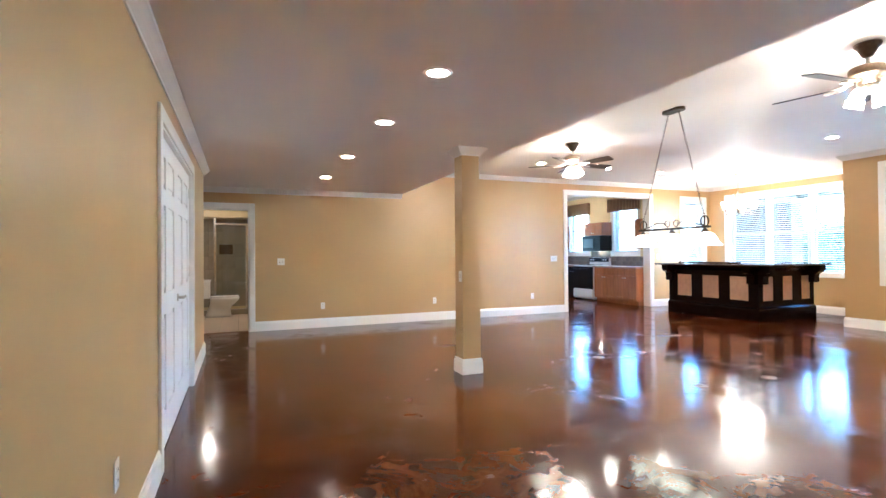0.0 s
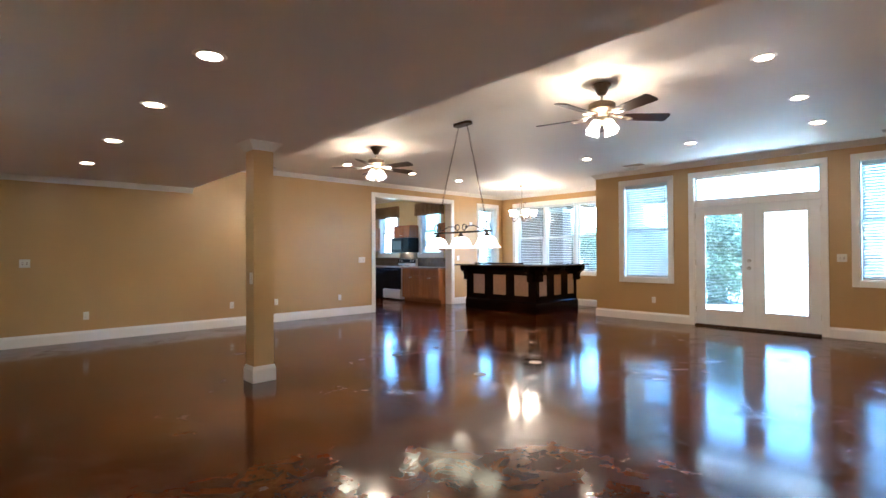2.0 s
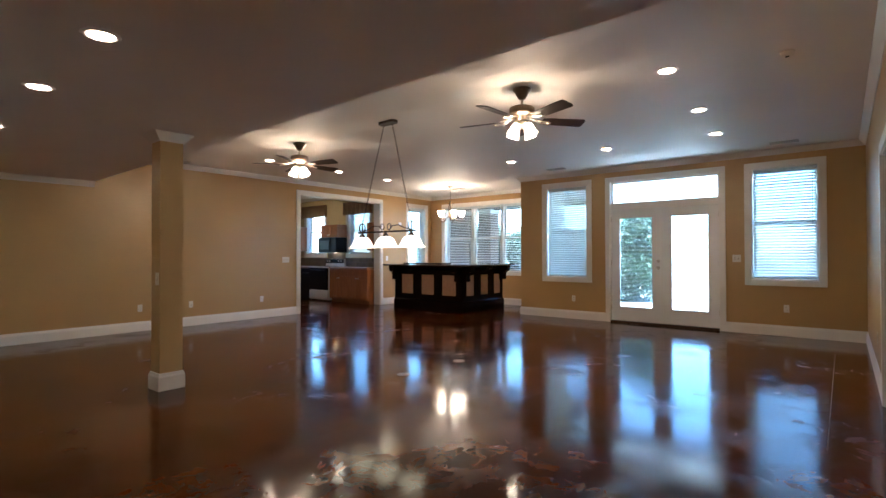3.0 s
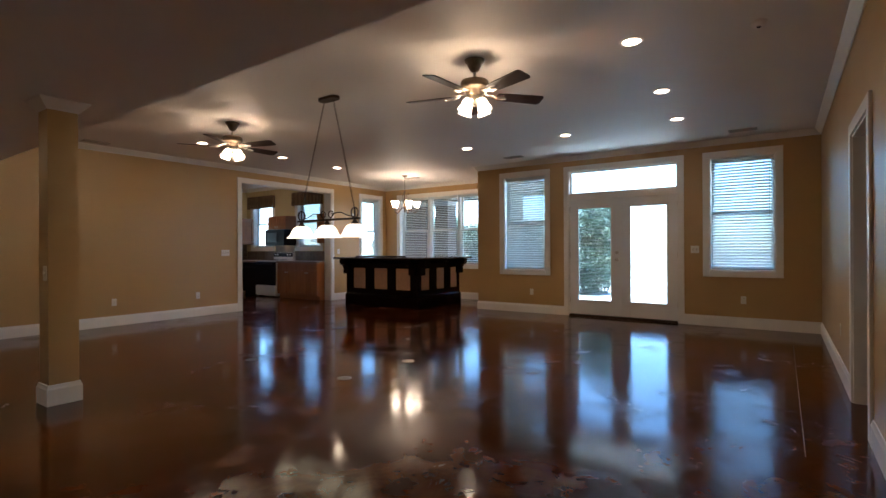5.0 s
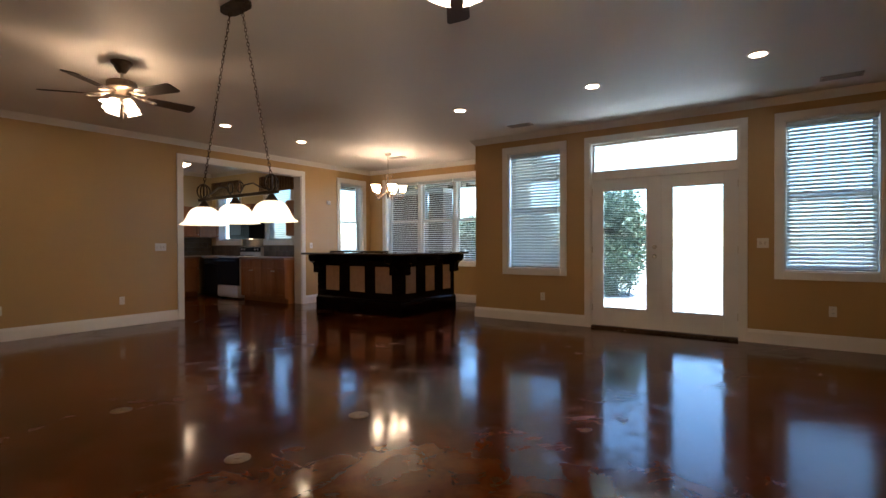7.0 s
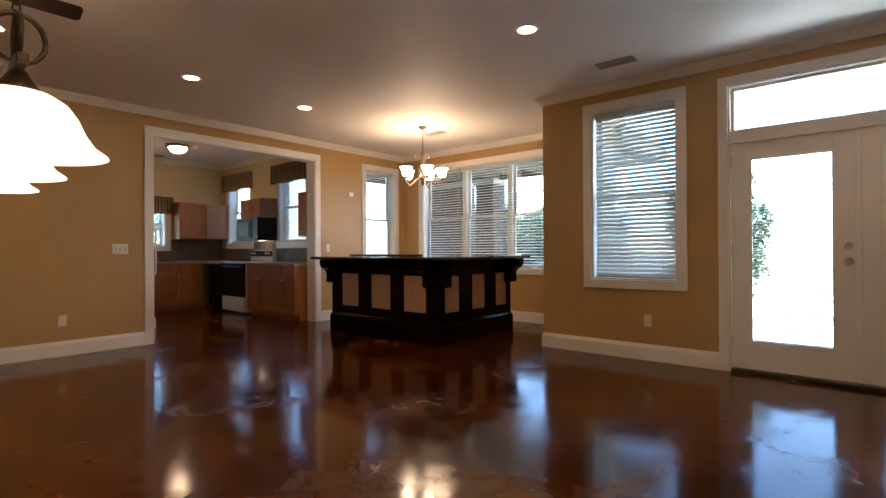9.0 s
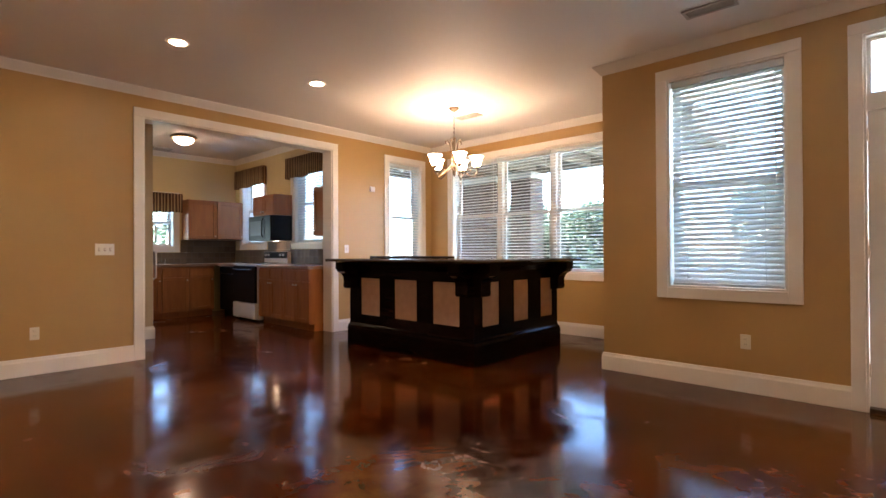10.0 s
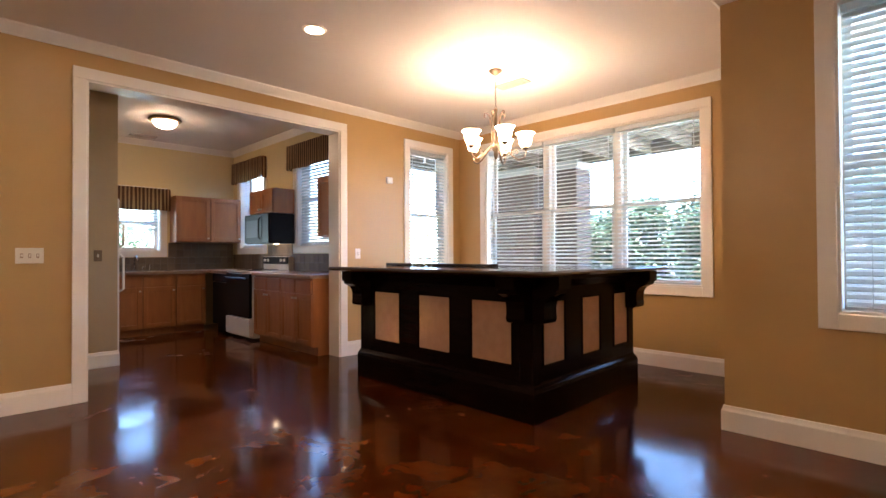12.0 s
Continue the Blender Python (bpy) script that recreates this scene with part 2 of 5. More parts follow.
M_GRASS = surface("dry_ground", (0.36, 0.34, 0.29), (0.28, 0.28, 0.2), rough=0.95, scale=0.6, fine=40, bump=0.6)
M_LEAF = surface("shrub_leaf", (0.024, 0.055, 0.026), (0.045, 0.085, 0.04), rough=0.6, scale=4)
M_BARK = surface("bark", (0.1, 0.075, 0.055), (0.06, 0.045, 0.03), rough=0.95, scale=8, bump=0.6)
M_BRICK = surface("dark_brick", (0.13, 0.085, 0.07), (0.10, 0.07, 0.06), rough=0.9, scale=10, bump=0.3, vary=0.2)
M_DECK = surface("weathered_deck_timber", (0.22, 0.18, 0.14), (0.16, 0.13, 0.1), rough=0.85, scale=3, stretch=(8, 1, 1), bump=0.2, vary=0.12)
M_VENT = surface("painted_vent_metal", (0.45, 0.41, 0.36), rough=0.45)


# ---- builders ----
def box(bm, x0, x1, y0, y1, z0, z1, bevel=0.0):
    v = [bm.verts.new(p) for p in ((x0, y0, z0), (x1, y0, z0), (x1, y1, z0), (x0, y1, z0), (x0, y0, z1), (x1, y0, z1), (x1, y1, z1), (x0, y1, z1))]
    fs = [bm.faces.new([v[i] for i in q]) for q in ((3, 2, 1, 0), (4, 5, 6, 7), (0, 1, 5, 4), (1, 2, 6, 5), (2, 3, 7, 6), (3, 0, 4, 7))]
    if bevel:
        es = list({e for f in fs for e in f.edges})
        bmesh.ops.bevel(bm, geom=es, offset=bevel, segments=2, profile=0.5, affect="EDGES")
    return bm


def boxes(*args, bevel=0.0):
    bm = bmesh.new()
    for a in args:
        box(bm, *a, bevel=bevel)
    return bm


def lathe(bm, profile, segs=20, centre=(0, 0, 0), flute=0.0, lobes=0):
    """Turn (radius, height) pairs round the z axis at centre; flute and lobes ruffle the last ring."""
    cx, cy, cz = centre
    rings = []
    for i, (r, z) in enumerate(profile):
        k = flute * (i / (len(profile) - 1)) ** 2 if lobes else 0
        rings.append([bm.verts.new((cx + r * (1 + k * math.cos(lobes * a)) * math.cos(a), cy + r * (1 + k * math.cos(lobes * a)) * math.sin(a), cz + z))
                      for a in (2 * math.pi * j / segs for j in range(segs))])
    for a, b in zip(rings, rings[1:]):
        for j in range(segs):
            bm.faces.new((a[j], a[(j + 1) % segs], b[(j + 1) % segs], b[j]))
    for ring, flip in ((rings[0], True), (rings[-1], False)):
        if (Vector(ring[0].co) - Vector(ring[segs // 2].co)).length < 0.4 and profile[0 if flip else -1][0] > 0 and not lobes:
            bm.faces.new(ring[::-1] if flip else ring)
    return bm


def tube(bm, pts, r, segs=8):
    """A round bar along points."""
    pts = [Vector(p) for p in pts]
    rings, side = [], None
    for i, p in enumerate(pts):
        d = (pts[min(i + 1, len(pts) - 1)] - pts[max(i - 1, 0)]).normalized()
        ref = side if side is not None else (Vector((0, 0, 1)) if abs(d.z) < 0.9 else Vector((1, 0, 0)))
        n = (ref - d * ref.dot(d)).normalized()
        side, b = n, d.cross(n)
        rings.append([bm.verts.new(p + (n * math.cos(a) + b * math.sin(a)) * r) for a in (2 * math.pi * j / segs for j in range(segs))])
    for a, b in zip(rings, rings[1:]):
        for j in range(segs):
            bm.faces.new((a[j], a[(j + 1) % segs], b[(j + 1) % segs], b[j]))
    bm.faces.new(rings[0][::-1])
    bm.faces.new(rings[-1])
    return bm


def prism(bm, poly, axis, a, b):
    """Extrude a polygon of (u, v) from a to b along an axis; u, v are the other two axes in order."""
    def put(u, v, w):
        return {"x": (w, u, v), "y": (u, w, v), "z": (u, v, w)}[axis]
    lo, hi = [bm.verts.new(put(u, v, a)) for u, v in poly], [bm.verts.new(put(u, v, b)) for u, v in poly]
    n = len(poly)
    bm.faces.new(lo[::-1])
    bm.faces.new(hi)
    for i in range(n):
        bm.faces.new((lo[i], lo[(i + 1) % n], hi[(i + 1) % n], hi[i]))
    return bm


def moulding(bm, profile, path, z=0.0, closed=False):
    """Sweep a profile of (distance into the room, height) along a plan path that has the room on its left; corners are mitred."""
    pts = [Vector(p) for p in path]
    n = len(pts)
    rings = []
    for i, p in enumerate(pts):
        d0 = (p - pts[i - 1]).normalized() if i or closed else None
        d1 = (pts[(i + 1) % n] - p).normalized() if i < n - 1 or closed else None
        d0, d1 = d0 or d1, d1 or d0
        n0, n1 = Vector((-d0.y, d0.x)), Vector((-d1.y, d1.x))
        m = (n0 + n1) / (1 + n0.dot(n1))
        rings.append([bm.verts.new((p.x + m.x * d, p.y + m.y * d, z + h)) for d, h in profile])
    k = len(profile)
    for i in range(n if closed else n - 1):
        a, b = rings[i], rings[(i + 1) % n]
        for j in range(k):
            bm.faces.new((a[j], a[(j + 1) % k], b[(j + 1) % k], b[j]))
    if not closed:
        bm.faces.new(rings[0])
        bm.faces.new(rings[-1][::-1])
    return bm


def mesh_of(name, bm, material, smooth=False):
    bmesh.ops.recalc_face_normals(bm, faces=bm.faces)
    me = bpy.data.meshes.new(name)
    bm.to_mesh(me)
    bm.free()
    me.materials.append(material)
    if smooth:
        for p in me.polygons:
            p.use_smooth = True
    return me


def part(name, bm, material, parent=None, label="", smooth=False):
    """One mesh object under a thing or a part."""
    me = bm if isinstance(bm, bpy.types.Mesh) else mesh_of(name, bm, material, smooth)
    ob = new(name, me)
    ob.parent = parent
    return tagged(ob, label)


def piece(name, me, parent, at, rz=0.0):
    ob = new(name, me)
    ob.parent = parent
    ob.matrix_basis = pose(*at, 0, 0, rz)
    return ob


def thing(name, at, label, category, group="", rz=0.0, kind=""):
    ob = new(name)
    ob.empty_display_size = 0.1
    ob.matrix_basis = pose(*at, 0, 0, rz)
    return tagged(ob, label, category, group, kind)


def structure(name, bm, material, label, category):
    return tagged(part(name, bm, material), label, category, kind="structure")


def wall_boxes(axis, a, b, lo, hi, top, holes):
    """A wall slab from a to b in thickness and lo to hi in length, with holes (start, end, sill, head)."""
    out, at = [], lo
    def slab(u0, u1, z0, z1):
        if u1 - u0 > 1e-4 and z1 - z0 > 1e-4:
            out.append((a, b, u0, u1, z0, z1) if axis == "x" else (u0, u1, a, b, z0, z1))
    for h0, h1, s, t in sorted(holes):
        slab(at, h0, 0, top)
        slab(h0, h1, 0, s)
        slab(h0, h1, t, top)
        at = h1
    slab(at, hi, 0, top)
    return boxes(*out)


# ---- plan ----
XW, XE, XB, YS, YN = -0.042, 9.63, 11.14, -0.14, 9.03      # west, east, bay, south and north wall faces
ZC, ZL, ZK, YBAY = 2.82, 2.37, 2.90, 5.30                  # high, low and kitchen ceilings, bay corner
XK, YK = 9.55, 12.85                                       # kitchen's east and north faces
DOORS_W = (3.57, 5.63, 0, 2.05)
DOOR_S = (5.1, 6.0, 0, 2.04)
FRENCH = (1.65, 3.44, 0, 2.56)
WIN_SE = (0.38, 1.22, 0.84, 2.55)
WIN_NE = (3.87, 4.72, 0.79, 2.55)
WIN_BAY = (5.89, 8.55, 0.81, 2.51)
WIN_N = (10.21, 10.90, 0.81, 2.50)
BATH = (-0.28, 0.53, 0, 2.03)
KITCHEN = (6.86, 9.18, 0, 2.52)
KWIN_A, KWIN_B, KWIN_N = (11.68, 12.56, 1.25, 2.55), (9.80, 10.66, 1.25, 2.55), (7.70, 8.42, 1.21, 2.10)

structure("floor", boxes((-2.0, 11.34, -2.2, 13.05, -0.15, 0.0)), M_FLOOR, "glossy red-brown acid-stained concrete floor with mottled clouds", "floor")
structure("wall_west", wall_boxes("x", XW - 0.16, XW, YS - 0.15, 7.3, ZC, [DOORS_W]), M_WALL, "tan painted wall beside the entrance doors", "wall")
structure("wall_south", wall_boxes("y", YS - 0.15, YS, XW, XE + 0.2, ZC, [DOOR_S]), M_WALL, "tan painted wall with an open doorway", "wall")
structure("wall_east", wall_boxes("x", XE, XE + 0.2, YS, YBAY, ZC, [FRENCH, WIN_SE, WIN_NE]), M_WALL, "tan painted wall with glazed patio doors", "wall")
structure("wall_return", boxes((XE + 0.2, XB + 0.2, YBAY - 0.18, YBAY, 0, ZC)), M_WALL, "tan painted return wall of the dining bay", "wall")
structure("wall_bay", wall_boxes("x", XB, XB + 0.2, YBAY, YN + 0.2, ZC, [WIN_BAY]), M_WALL, "tan painted wall around the triple window", "wall")
structure("wall_north", wall_boxes("y", YN, YN + 0.2, -2.0, XB, ZK + 0.1, [BATH, KITCHEN, WIN_N]), M_WALL, "long tan painted wall with kitchen opening", "wall")
structure("wall_hall_south", boxes((-2.0, XW - 0.16, 7.14, 7.3, 0, ZC)), M_WALL, "tan painted side wall of the hall", "wall")
structure("wall_hall_west", boxes((-2.15, -2.0, 7.14, 12.9, 0, ZC)), M_WALL, "tan painted end wall of the hall", "wall")
structure("ceiling_low", prism(bmesh.new(), [(-2.15, YS - 0.15), (2.99, YS - 0.15), (3.17, YN), (-2.15, YN)], "z", ZL, ZC), M_CEIL, "low off-white painted ceiling with a dropped edge", "ceiling")
structure("ceiling_high", boxes((2.9, XB + 0.2, YS - 0.15, YN, ZC + 0.001, ZC + 0.12)), M_CEIL, "high off-white painted ceiling with recessed lights", "ceiling")
structure("ceiling_kitchen", boxes((6.3, XK + 0.2, YN + 0.2, YK + 0.2, ZK, ZK + 0.12)), M_CEIL, "white painted kitchen ceiling", "ceiling")
structure("ceiling_bath", boxes((-2.0, 1.2, YN + 0.2, 12.9, 2.42, 2.55)), M_CEIL, "white painted bathroom ceiling", "ceiling")
# added slab, out of view, that keeps sunlight off the rooms
structure("roof", boxes((-2.6, XB + 0.5, -2.6, YN + 0.2, ZC + 0.24, ZC + 0.44), (-2.6, XK + 0.6, YN + 0.2, YK + 0.6, ZC + 0.24, ZC + 0.44)), M_DECK, "unseen flat slab added over the ceilings to block the sun", "roof")
# kitchen shell, bathroom shell, closet behind the south doorway
structure("kitchen_wall_east", wall_boxes("x", XK, XK + 0.2, YN + 0.2, YK, ZK, [KWIN_A, KWIN_B]), M_KWALL, "cream painted kitchen wall with two windows", "wall")
structure("kitchen_wall_north", wall_boxes("y", YK, YK + 0.2, 6.3, XK + 0.2, ZK, [KWIN_N]), M_KWALL, "cream painted kitchen wall over the sink", "wall")
structure("kitchen_wall_west", boxes((6.15, 6.3, YN + 0.2, YK + 0.2, 0, ZK)), M_KWALL, "cream painted kitchen end wall", "wall")
structure("kitchen_wall_stub", boxes((6.3, 7.34, 10.35, 10.47, 0, ZK)), M_STUB, "grey-tan wall beside the refrigerator", "wall")
structure("bath_wall_east", boxes((0.66, 0.8, YN + 0.2, 12.9, 0, 2.42)), M_KWALL, "pale painted bathroom wall", "wall")
structure("bath_wall_north", boxes((-2.0, 0.66, 12.6, 12.75, 0, 2.42)), M_KWALL, "pale painted bathroom end wall", "wall")
structure("closet_wall", boxes((4.4, 4.5, -1.7, YS - 0.15, 0, 2.42), (6.6, 6.7, -1.7, YS - 0.15, 0, 2.42), (4.4, 6.7, -1.8, -1.7, 0, 2.42), (4.4, 6.7, -1.8, YS - 0.15, 2.42, 2.5)), M_WALL, "tan walls of the small room behind the doorway", "wall")

# column under the low ceiling
col = thing("column", (2.632, 5.04, 0), "square tan column with white base and cap", "column")
part("shaft", boxes((-0.1, 0.1, -0.095, 0.095, 0, ZL - 0.001)), M_WALL, col)
BASE = [(0, 0.001), (0.018, 0.001), (0.018, 0.125), (0.012, 0.14), (0.008, 0.158), (0, 0.16)]
CROWN = [(0, -0.085), (0.01, -0.085), (0.014, -0.074), (0.036, -0.05), (0.06, -0.021), (0.066, -0.015), (0.07, -0.002), (0, -0.002)]
SQUARE = [(-0.1, -0.095), (-0.1, 0.095), (0.1, 0.095), (0.1, -0.095)]
part("base_trim", moulding(bmesh.new(), BASE, SQUARE, closed=True), M_TRIM, col, "white base trim")
part("cap_trim", moulding(bmesh.new(), CROWN, SQUARE, ZL, closed=True), M_TRIM, col, "white crown cap")

CW = 0.09   # casing width
# baseboards: each path has the room on its left
for path in ([(XW, DOORS_W[0] - CW), (XW, YS), (DOOR_S[0] - CW, YS)], [(DOOR_S[1] + CW, YS), (XE, YS), (XE, FRENCH[0] - 0.075)],
             [(XE, FRENCH[1] + 0.075), (XE, YBAY), (XB, YBAY), (XB, YN), (KITCHEN[1] + CW, YN)], [(KITCHEN[0] - CW, YN), (BATH[1] + CW, YN)],
             [(XW - 0.16, 7.3), (XW, 7.3), (XW, DOORS_W[1] + CW)]):
    structure("baseboard", moulding(bmesh.new(), BASE, path), M_TRIM, "tall white moulded baseboard along the wall", "baseboard")
structure("baseboard", moulding(bmesh.new(), BASE, [(7.34, 10.47), (7.34, 10.35), (6.3, 10.35)]), M_TRIM, "white baseboard on the stub wall", "baseboard")
# crown mouldings, high and low ceiling, kitchen
structure("crown_trim", moulding(bmesh.new(), CROWN, [(3.0, YS), (XE, YS), (XE, YBAY), (XB, YBAY), (XB, YN), (3.175, YN)], ZC), M_TRIM, "white crown moulding under the high ceiling", "trim")
structure("crown_trim", moulding(bmesh.new(), CROWN, [(3.165, YN), (-2.0, YN)], ZL), M_TRIM, "white crown moulding under the low ceiling", "trim")
structure("crown_trim", moulding(bmesh.new(), CROWN, [(XW - 0.16, 7.3), (XW, 7.3), (XW, YS), (2.985, YS)], ZL), M_TRIM, "white crown moulding under the low ceiling", "trim")
structure("crown_trim", moulding(bmesh.new(), CROWN, [(XK, YN + 0.2), (XK, YK), (6.3, YK)], ZK), M_TRIM, "white crown moulding in the kitchen", "trim")
structure("crown_trim", moulding(bmesh.new(), CROWN, [(6.3, 10.35), (7.34, 10.35), (7.34, 10.47)][::-1], ZK), M_TRIM, "white crown moulding on the stub wall", "trim")


# ---- openings ----
def onto(axis, face, sign):
    """Maps (along, into the room, up) to world: sign is the way from the wall into the room."""
    return (lambda u, d, z: (face + sign * d, u, z)) if axis == "x" else (lambda u, d, z: (u, face + sign * d, z))


def slab_at(bm, put, u0, u1, d0, d1, z0, z1, bevel=0.0):
    p, q = put(u0, d0, z0), put(u1, d1, z1)
    return box(bm, min(p[0], q[0]), max(p[0], q[0]), min(p[1], q[1]), max(p[1], q[1]), z0, z1, bevel)


def casing(name, put, hole, depth, sill, label, width=CW):
    """White boards round an opening, on the room side, and the lining through the wall."""
    u0, u1, z0, z1 = hole
    t = structure(name, slab_at(bmesh.new(), put, u0 - width, u1 + width, 0.0, 0.02, z1, z1 + width, 0.004), M_TRIM, label, "window" if sill else "doorway")
    for a, b in ((u0 - width, u0), (u1, u1 + width)):
        part("casing", slab_at(bmesh.new(), put, a, b, 0.0, 0.02, z0 - (width if sill else 0) + 0.001, z1, 0.004), M_TRIM, t)
    lining = bmesh.new()
    slab_at(lining, put, u0, u0 + 0.015, -depth, 0.004, z0 + 0.001, z1)
    slab_at(lining, put, u1 - 0.015, u1, -depth, 0.004, z0 + 0.001, z1)
    slab_at(lining, put, u0 + 0.015, u1 - 0.015, -depth, 0.004, z1 - 0.015, z1)
    part("lining", lining, M_TRIM, t)
    if sill:
        part("sill", slab_at(bmesh.new(), put, u0, u1, 0.0, 0.022, z0 - width, z0, 0.004), M_TRIM, t)
        part("stool", slab_at(bmesh.new(), put, u0 + 0.015, u1 - 0.015, -depth, 0.004, z0, z0 + 0.015), M_TRIM, t)
    return t


def sash_unit(t, put, u0, u1, z0, z1, back=0.12):
    """Double-hung sashes with a meeting rail, set back in the wall."""
    zm, w = (z0 + z1) / 2, 0.045
    for a, b, d in ((z0, zm + 0.02, back), (zm - 0.02, z1, back + 0.035)):
        fr = bmesh.new()
        slab_at(fr, put, u0, u0 + w, -d - 0.03, -d, a, b, 0.003)
        slab_at(fr, put, u1 - w, u1, -d - 0.03, -d, a, b, 0.003)
        slab_at(fr, put, u0 + w, u1 - w, -d - 0.03, -d, a, a + w, 0.003)
        slab_at(fr, put, u0 + w, u1 - w, -d - 0.03, -d, b - w, b, 0.003)
        s = part("sash", fr, M_TRIM, t)
        g = part("pane", slab_at(bmesh.new(), put, u0 + w, u1 - w, -d - 0.018, -d - 0.013, a + w, b - w), M_GLASS, s)
        g.visible_shadow = False


def slat_mesh(length, width, tilt, axis):
    """A slightly crowned blind slat, tilted about its length."""
    bm = bmesh.new()
    c, s = math.cos(tilt), math.sin(tilt)
    top = [(-width / 2, 0.0), (0, 0.0035), (width / 2, 0.0)]
    poly = [(u, v + 0.0012) for u, v in top] + [(u, v - 0.0012) for u, v in top[::-1]]
    poly = [(u * c - v * s, u * s + v * c) for u, v in poly]
    prism(bm, poly, "y" if axis == "x" else "x", -length / 2, length / 2)
    return mesh_of("slat", bm, M_BLIND)


def blind(put, axis, sign, u0, u1, z0, z1, label, pitch=0.043, width=0.05, tilt=24, d=-0.055, group="window blinds"):
    """A lowered venetian blind: headrail, slats, bottom rail, cords and a wand."""
    x, y, _ = put((u0 + u1) / 2, d, 0)
    t = thing("window_blind", (x, y, z0), label, "blind", group)
    def local(u, dd, z):
        p = put(u, dd, z)
        return (p[0] - x, p[1] - y, p[2] - z0)
    big = width > 0.03
    part("headrail", slab_at(bmesh.new(), local, u0 + 0.01, u1 - 0.01, d - 0.028, d + 0.028, z1 - z0 - 0.05, z1 - z0 - 0.002, 0.003), M_BLIND, t)
    part("bottom_rail", slab_at(bmesh.new(), local, u0 + 0.015, u1 - 0.015, d - width / 2, d + width / 2, 0.004, 0.024, 0.003), M_BLIND, t)
    me = slat_mesh(u1 - u0 - 0.03, width, radians(tilt * (-sign if axis == "x" else -sign)), axis)
    n = int((z1 - z0 - 0.09) / pitch) + 1
    pitch = (z1 - z0 - 0.105) / (n - 1)
    for i in range(n):
        piece("slat", me, t, (0, 0, 0.045 + i * pitch))
    for f in ((0.16, 0.84) if big else (0.2, 0.8)):
        u = u0 + f * (u1 - u0)
        for dd in (-width / 2, width / 2):
            a = local(u, d + dd, 0)
            part("cord", tube(bmesh.new(), [(a[0], a[1], 0.01), (a[0], a[1], z1 - z0 - 0.04)], 0.0013, 4), M_BLIND, t)
    if big:
        a = local(u0 + 0.06, d + 0.035, 0)
        part("wand", tube(bmesh.new(), [(a[0], a[1], (z1 - z0) * 0.45), (a[0], a[1], z1 - z0 - 0.03)], 0.004, 6), M_BLIND, t)
    return t


EAST, BAYW, NORTH, SOUTH, WEST = onto("x", XE, -1), onto("x", XB, -1), onto("y", YN, -1), onto("y", YS, 1), onto("x", XW, 1)
for n, put, hole, axis, sign, label in (("window_1", EAST, WIN_SE, "x", -1, "white-cased window"), ("window_2", EAST, WIN_NE, "x", -1, "white-cased window"), ("window_3", NORTH, WIN_N, "y", -1, "narrow white-cased window")):
    t = casing(n, put, hole, 0.2, True, label + " in the tan wall")
    u0, u1, z0, z1 = hole[0] + 0.015, hole[1] - 0.015, hole[2] + 0.015, hole[3] - 0.015
    sash_unit(t, put, u0, u1, z0, z1)
    blind(put, axis, sign, u0, u1, z0, z1, "white two-inch venetian blind lowered over the window", tilt=52 if axis == "x" else 26)
t = casing("window_4", BAYW, WIN_BAY, 0.2, True, "wide triple window in the dining bay")
third = (WIN_BAY[1] - WIN_BAY[0] - 0.03 - 0.16) / 3
for i in range(3):
    a = WIN_BAY[0] + 0.015 + i * (third + 0.08)
    sash_unit(t, BAYW, a, a + third, WIN_BAY[2] + 0.015, WIN_BAY[3] - 0.015)
    if i < 2:
        part("mullion", slab_at(bmesh.new(), BAYW, a + third, a + third + 0.08, -0.17, -0.09, WIN_BAY[2] + 0.015, WIN_BAY[3] - 0.015, 0.004), M_TRIM, t)
    blind(BAYW, "x", -1, a - (0.036 if i else 0), a + third + (0.036 if i < 2 else 0), WIN_BAY[2] + 0.015, WIN_BAY[3] - 0.015, "white venetian blind lowered in the triple window", d=-0.05, tilt=20)
casing("doorway_1", NORTH, BATH, 0.2, False, "white-cased opening to the bathroom")
casing("doorway_2", NORTH, KITCHEN, 0.2, False, "wide white-cased opening to the kitchen")
casing("doorway_3", SOUTH, DOOR_S, 0.15, False, "white-cased open doorway to a small room")
casing("doorway_4", WEST, DOORS_W, 0.16, False, "white casing round the panelled double doors")
fd = casing("doorway_5", EAST, FRENCH, 0.2, False, "white casing and transom over the patio doors", 0.08)
part("transom_bar", slab_at(bmesh.new(), EAST, FRENCH[0] + 0.015, FRENCH[1] - 0.015, -0.16, -0.01, 2.0415, 2.15, 0.0), M_TRIM, fd)
tr = bmesh.new()
for a in ((FRENCH[0] + 0.015, FRENCH[1] - 0.015, 2.15, 2.17), (FRENCH[0] + 0.015, FRENCH[1] - 0.015, 2.52, 2.545), (FRENCH[0] + 0.015, FRENCH[0] + 0.04, 2.17, 2.52), (FRENCH[1] - 0.04, FRENCH[1] - 0.015, 2.17, 2.52)):
    slab_at(tr, EAST, a[0], a[1], -0.1, -0.06, a[2], a[3])
part("transom_frame", tr, M_TRIM, fd)
g = part("pane", slab_at(bmesh.new(), EAST, FRENCH[0] + 0.04, FRENCH[1] - 0.04, -0.083, -0.077, 2.17, 2.52), M_GLASS, fd)
g.visible_shadow = False
part("threshold", slab_at(bmesh.new(), EAST, FRENCH[0] + 0.015, FRENCH[1] - 0.015, -0.2, 0.03, 0.001, 0.035, 0.006), M_BRONZE, fd, "dark bronze threshold")


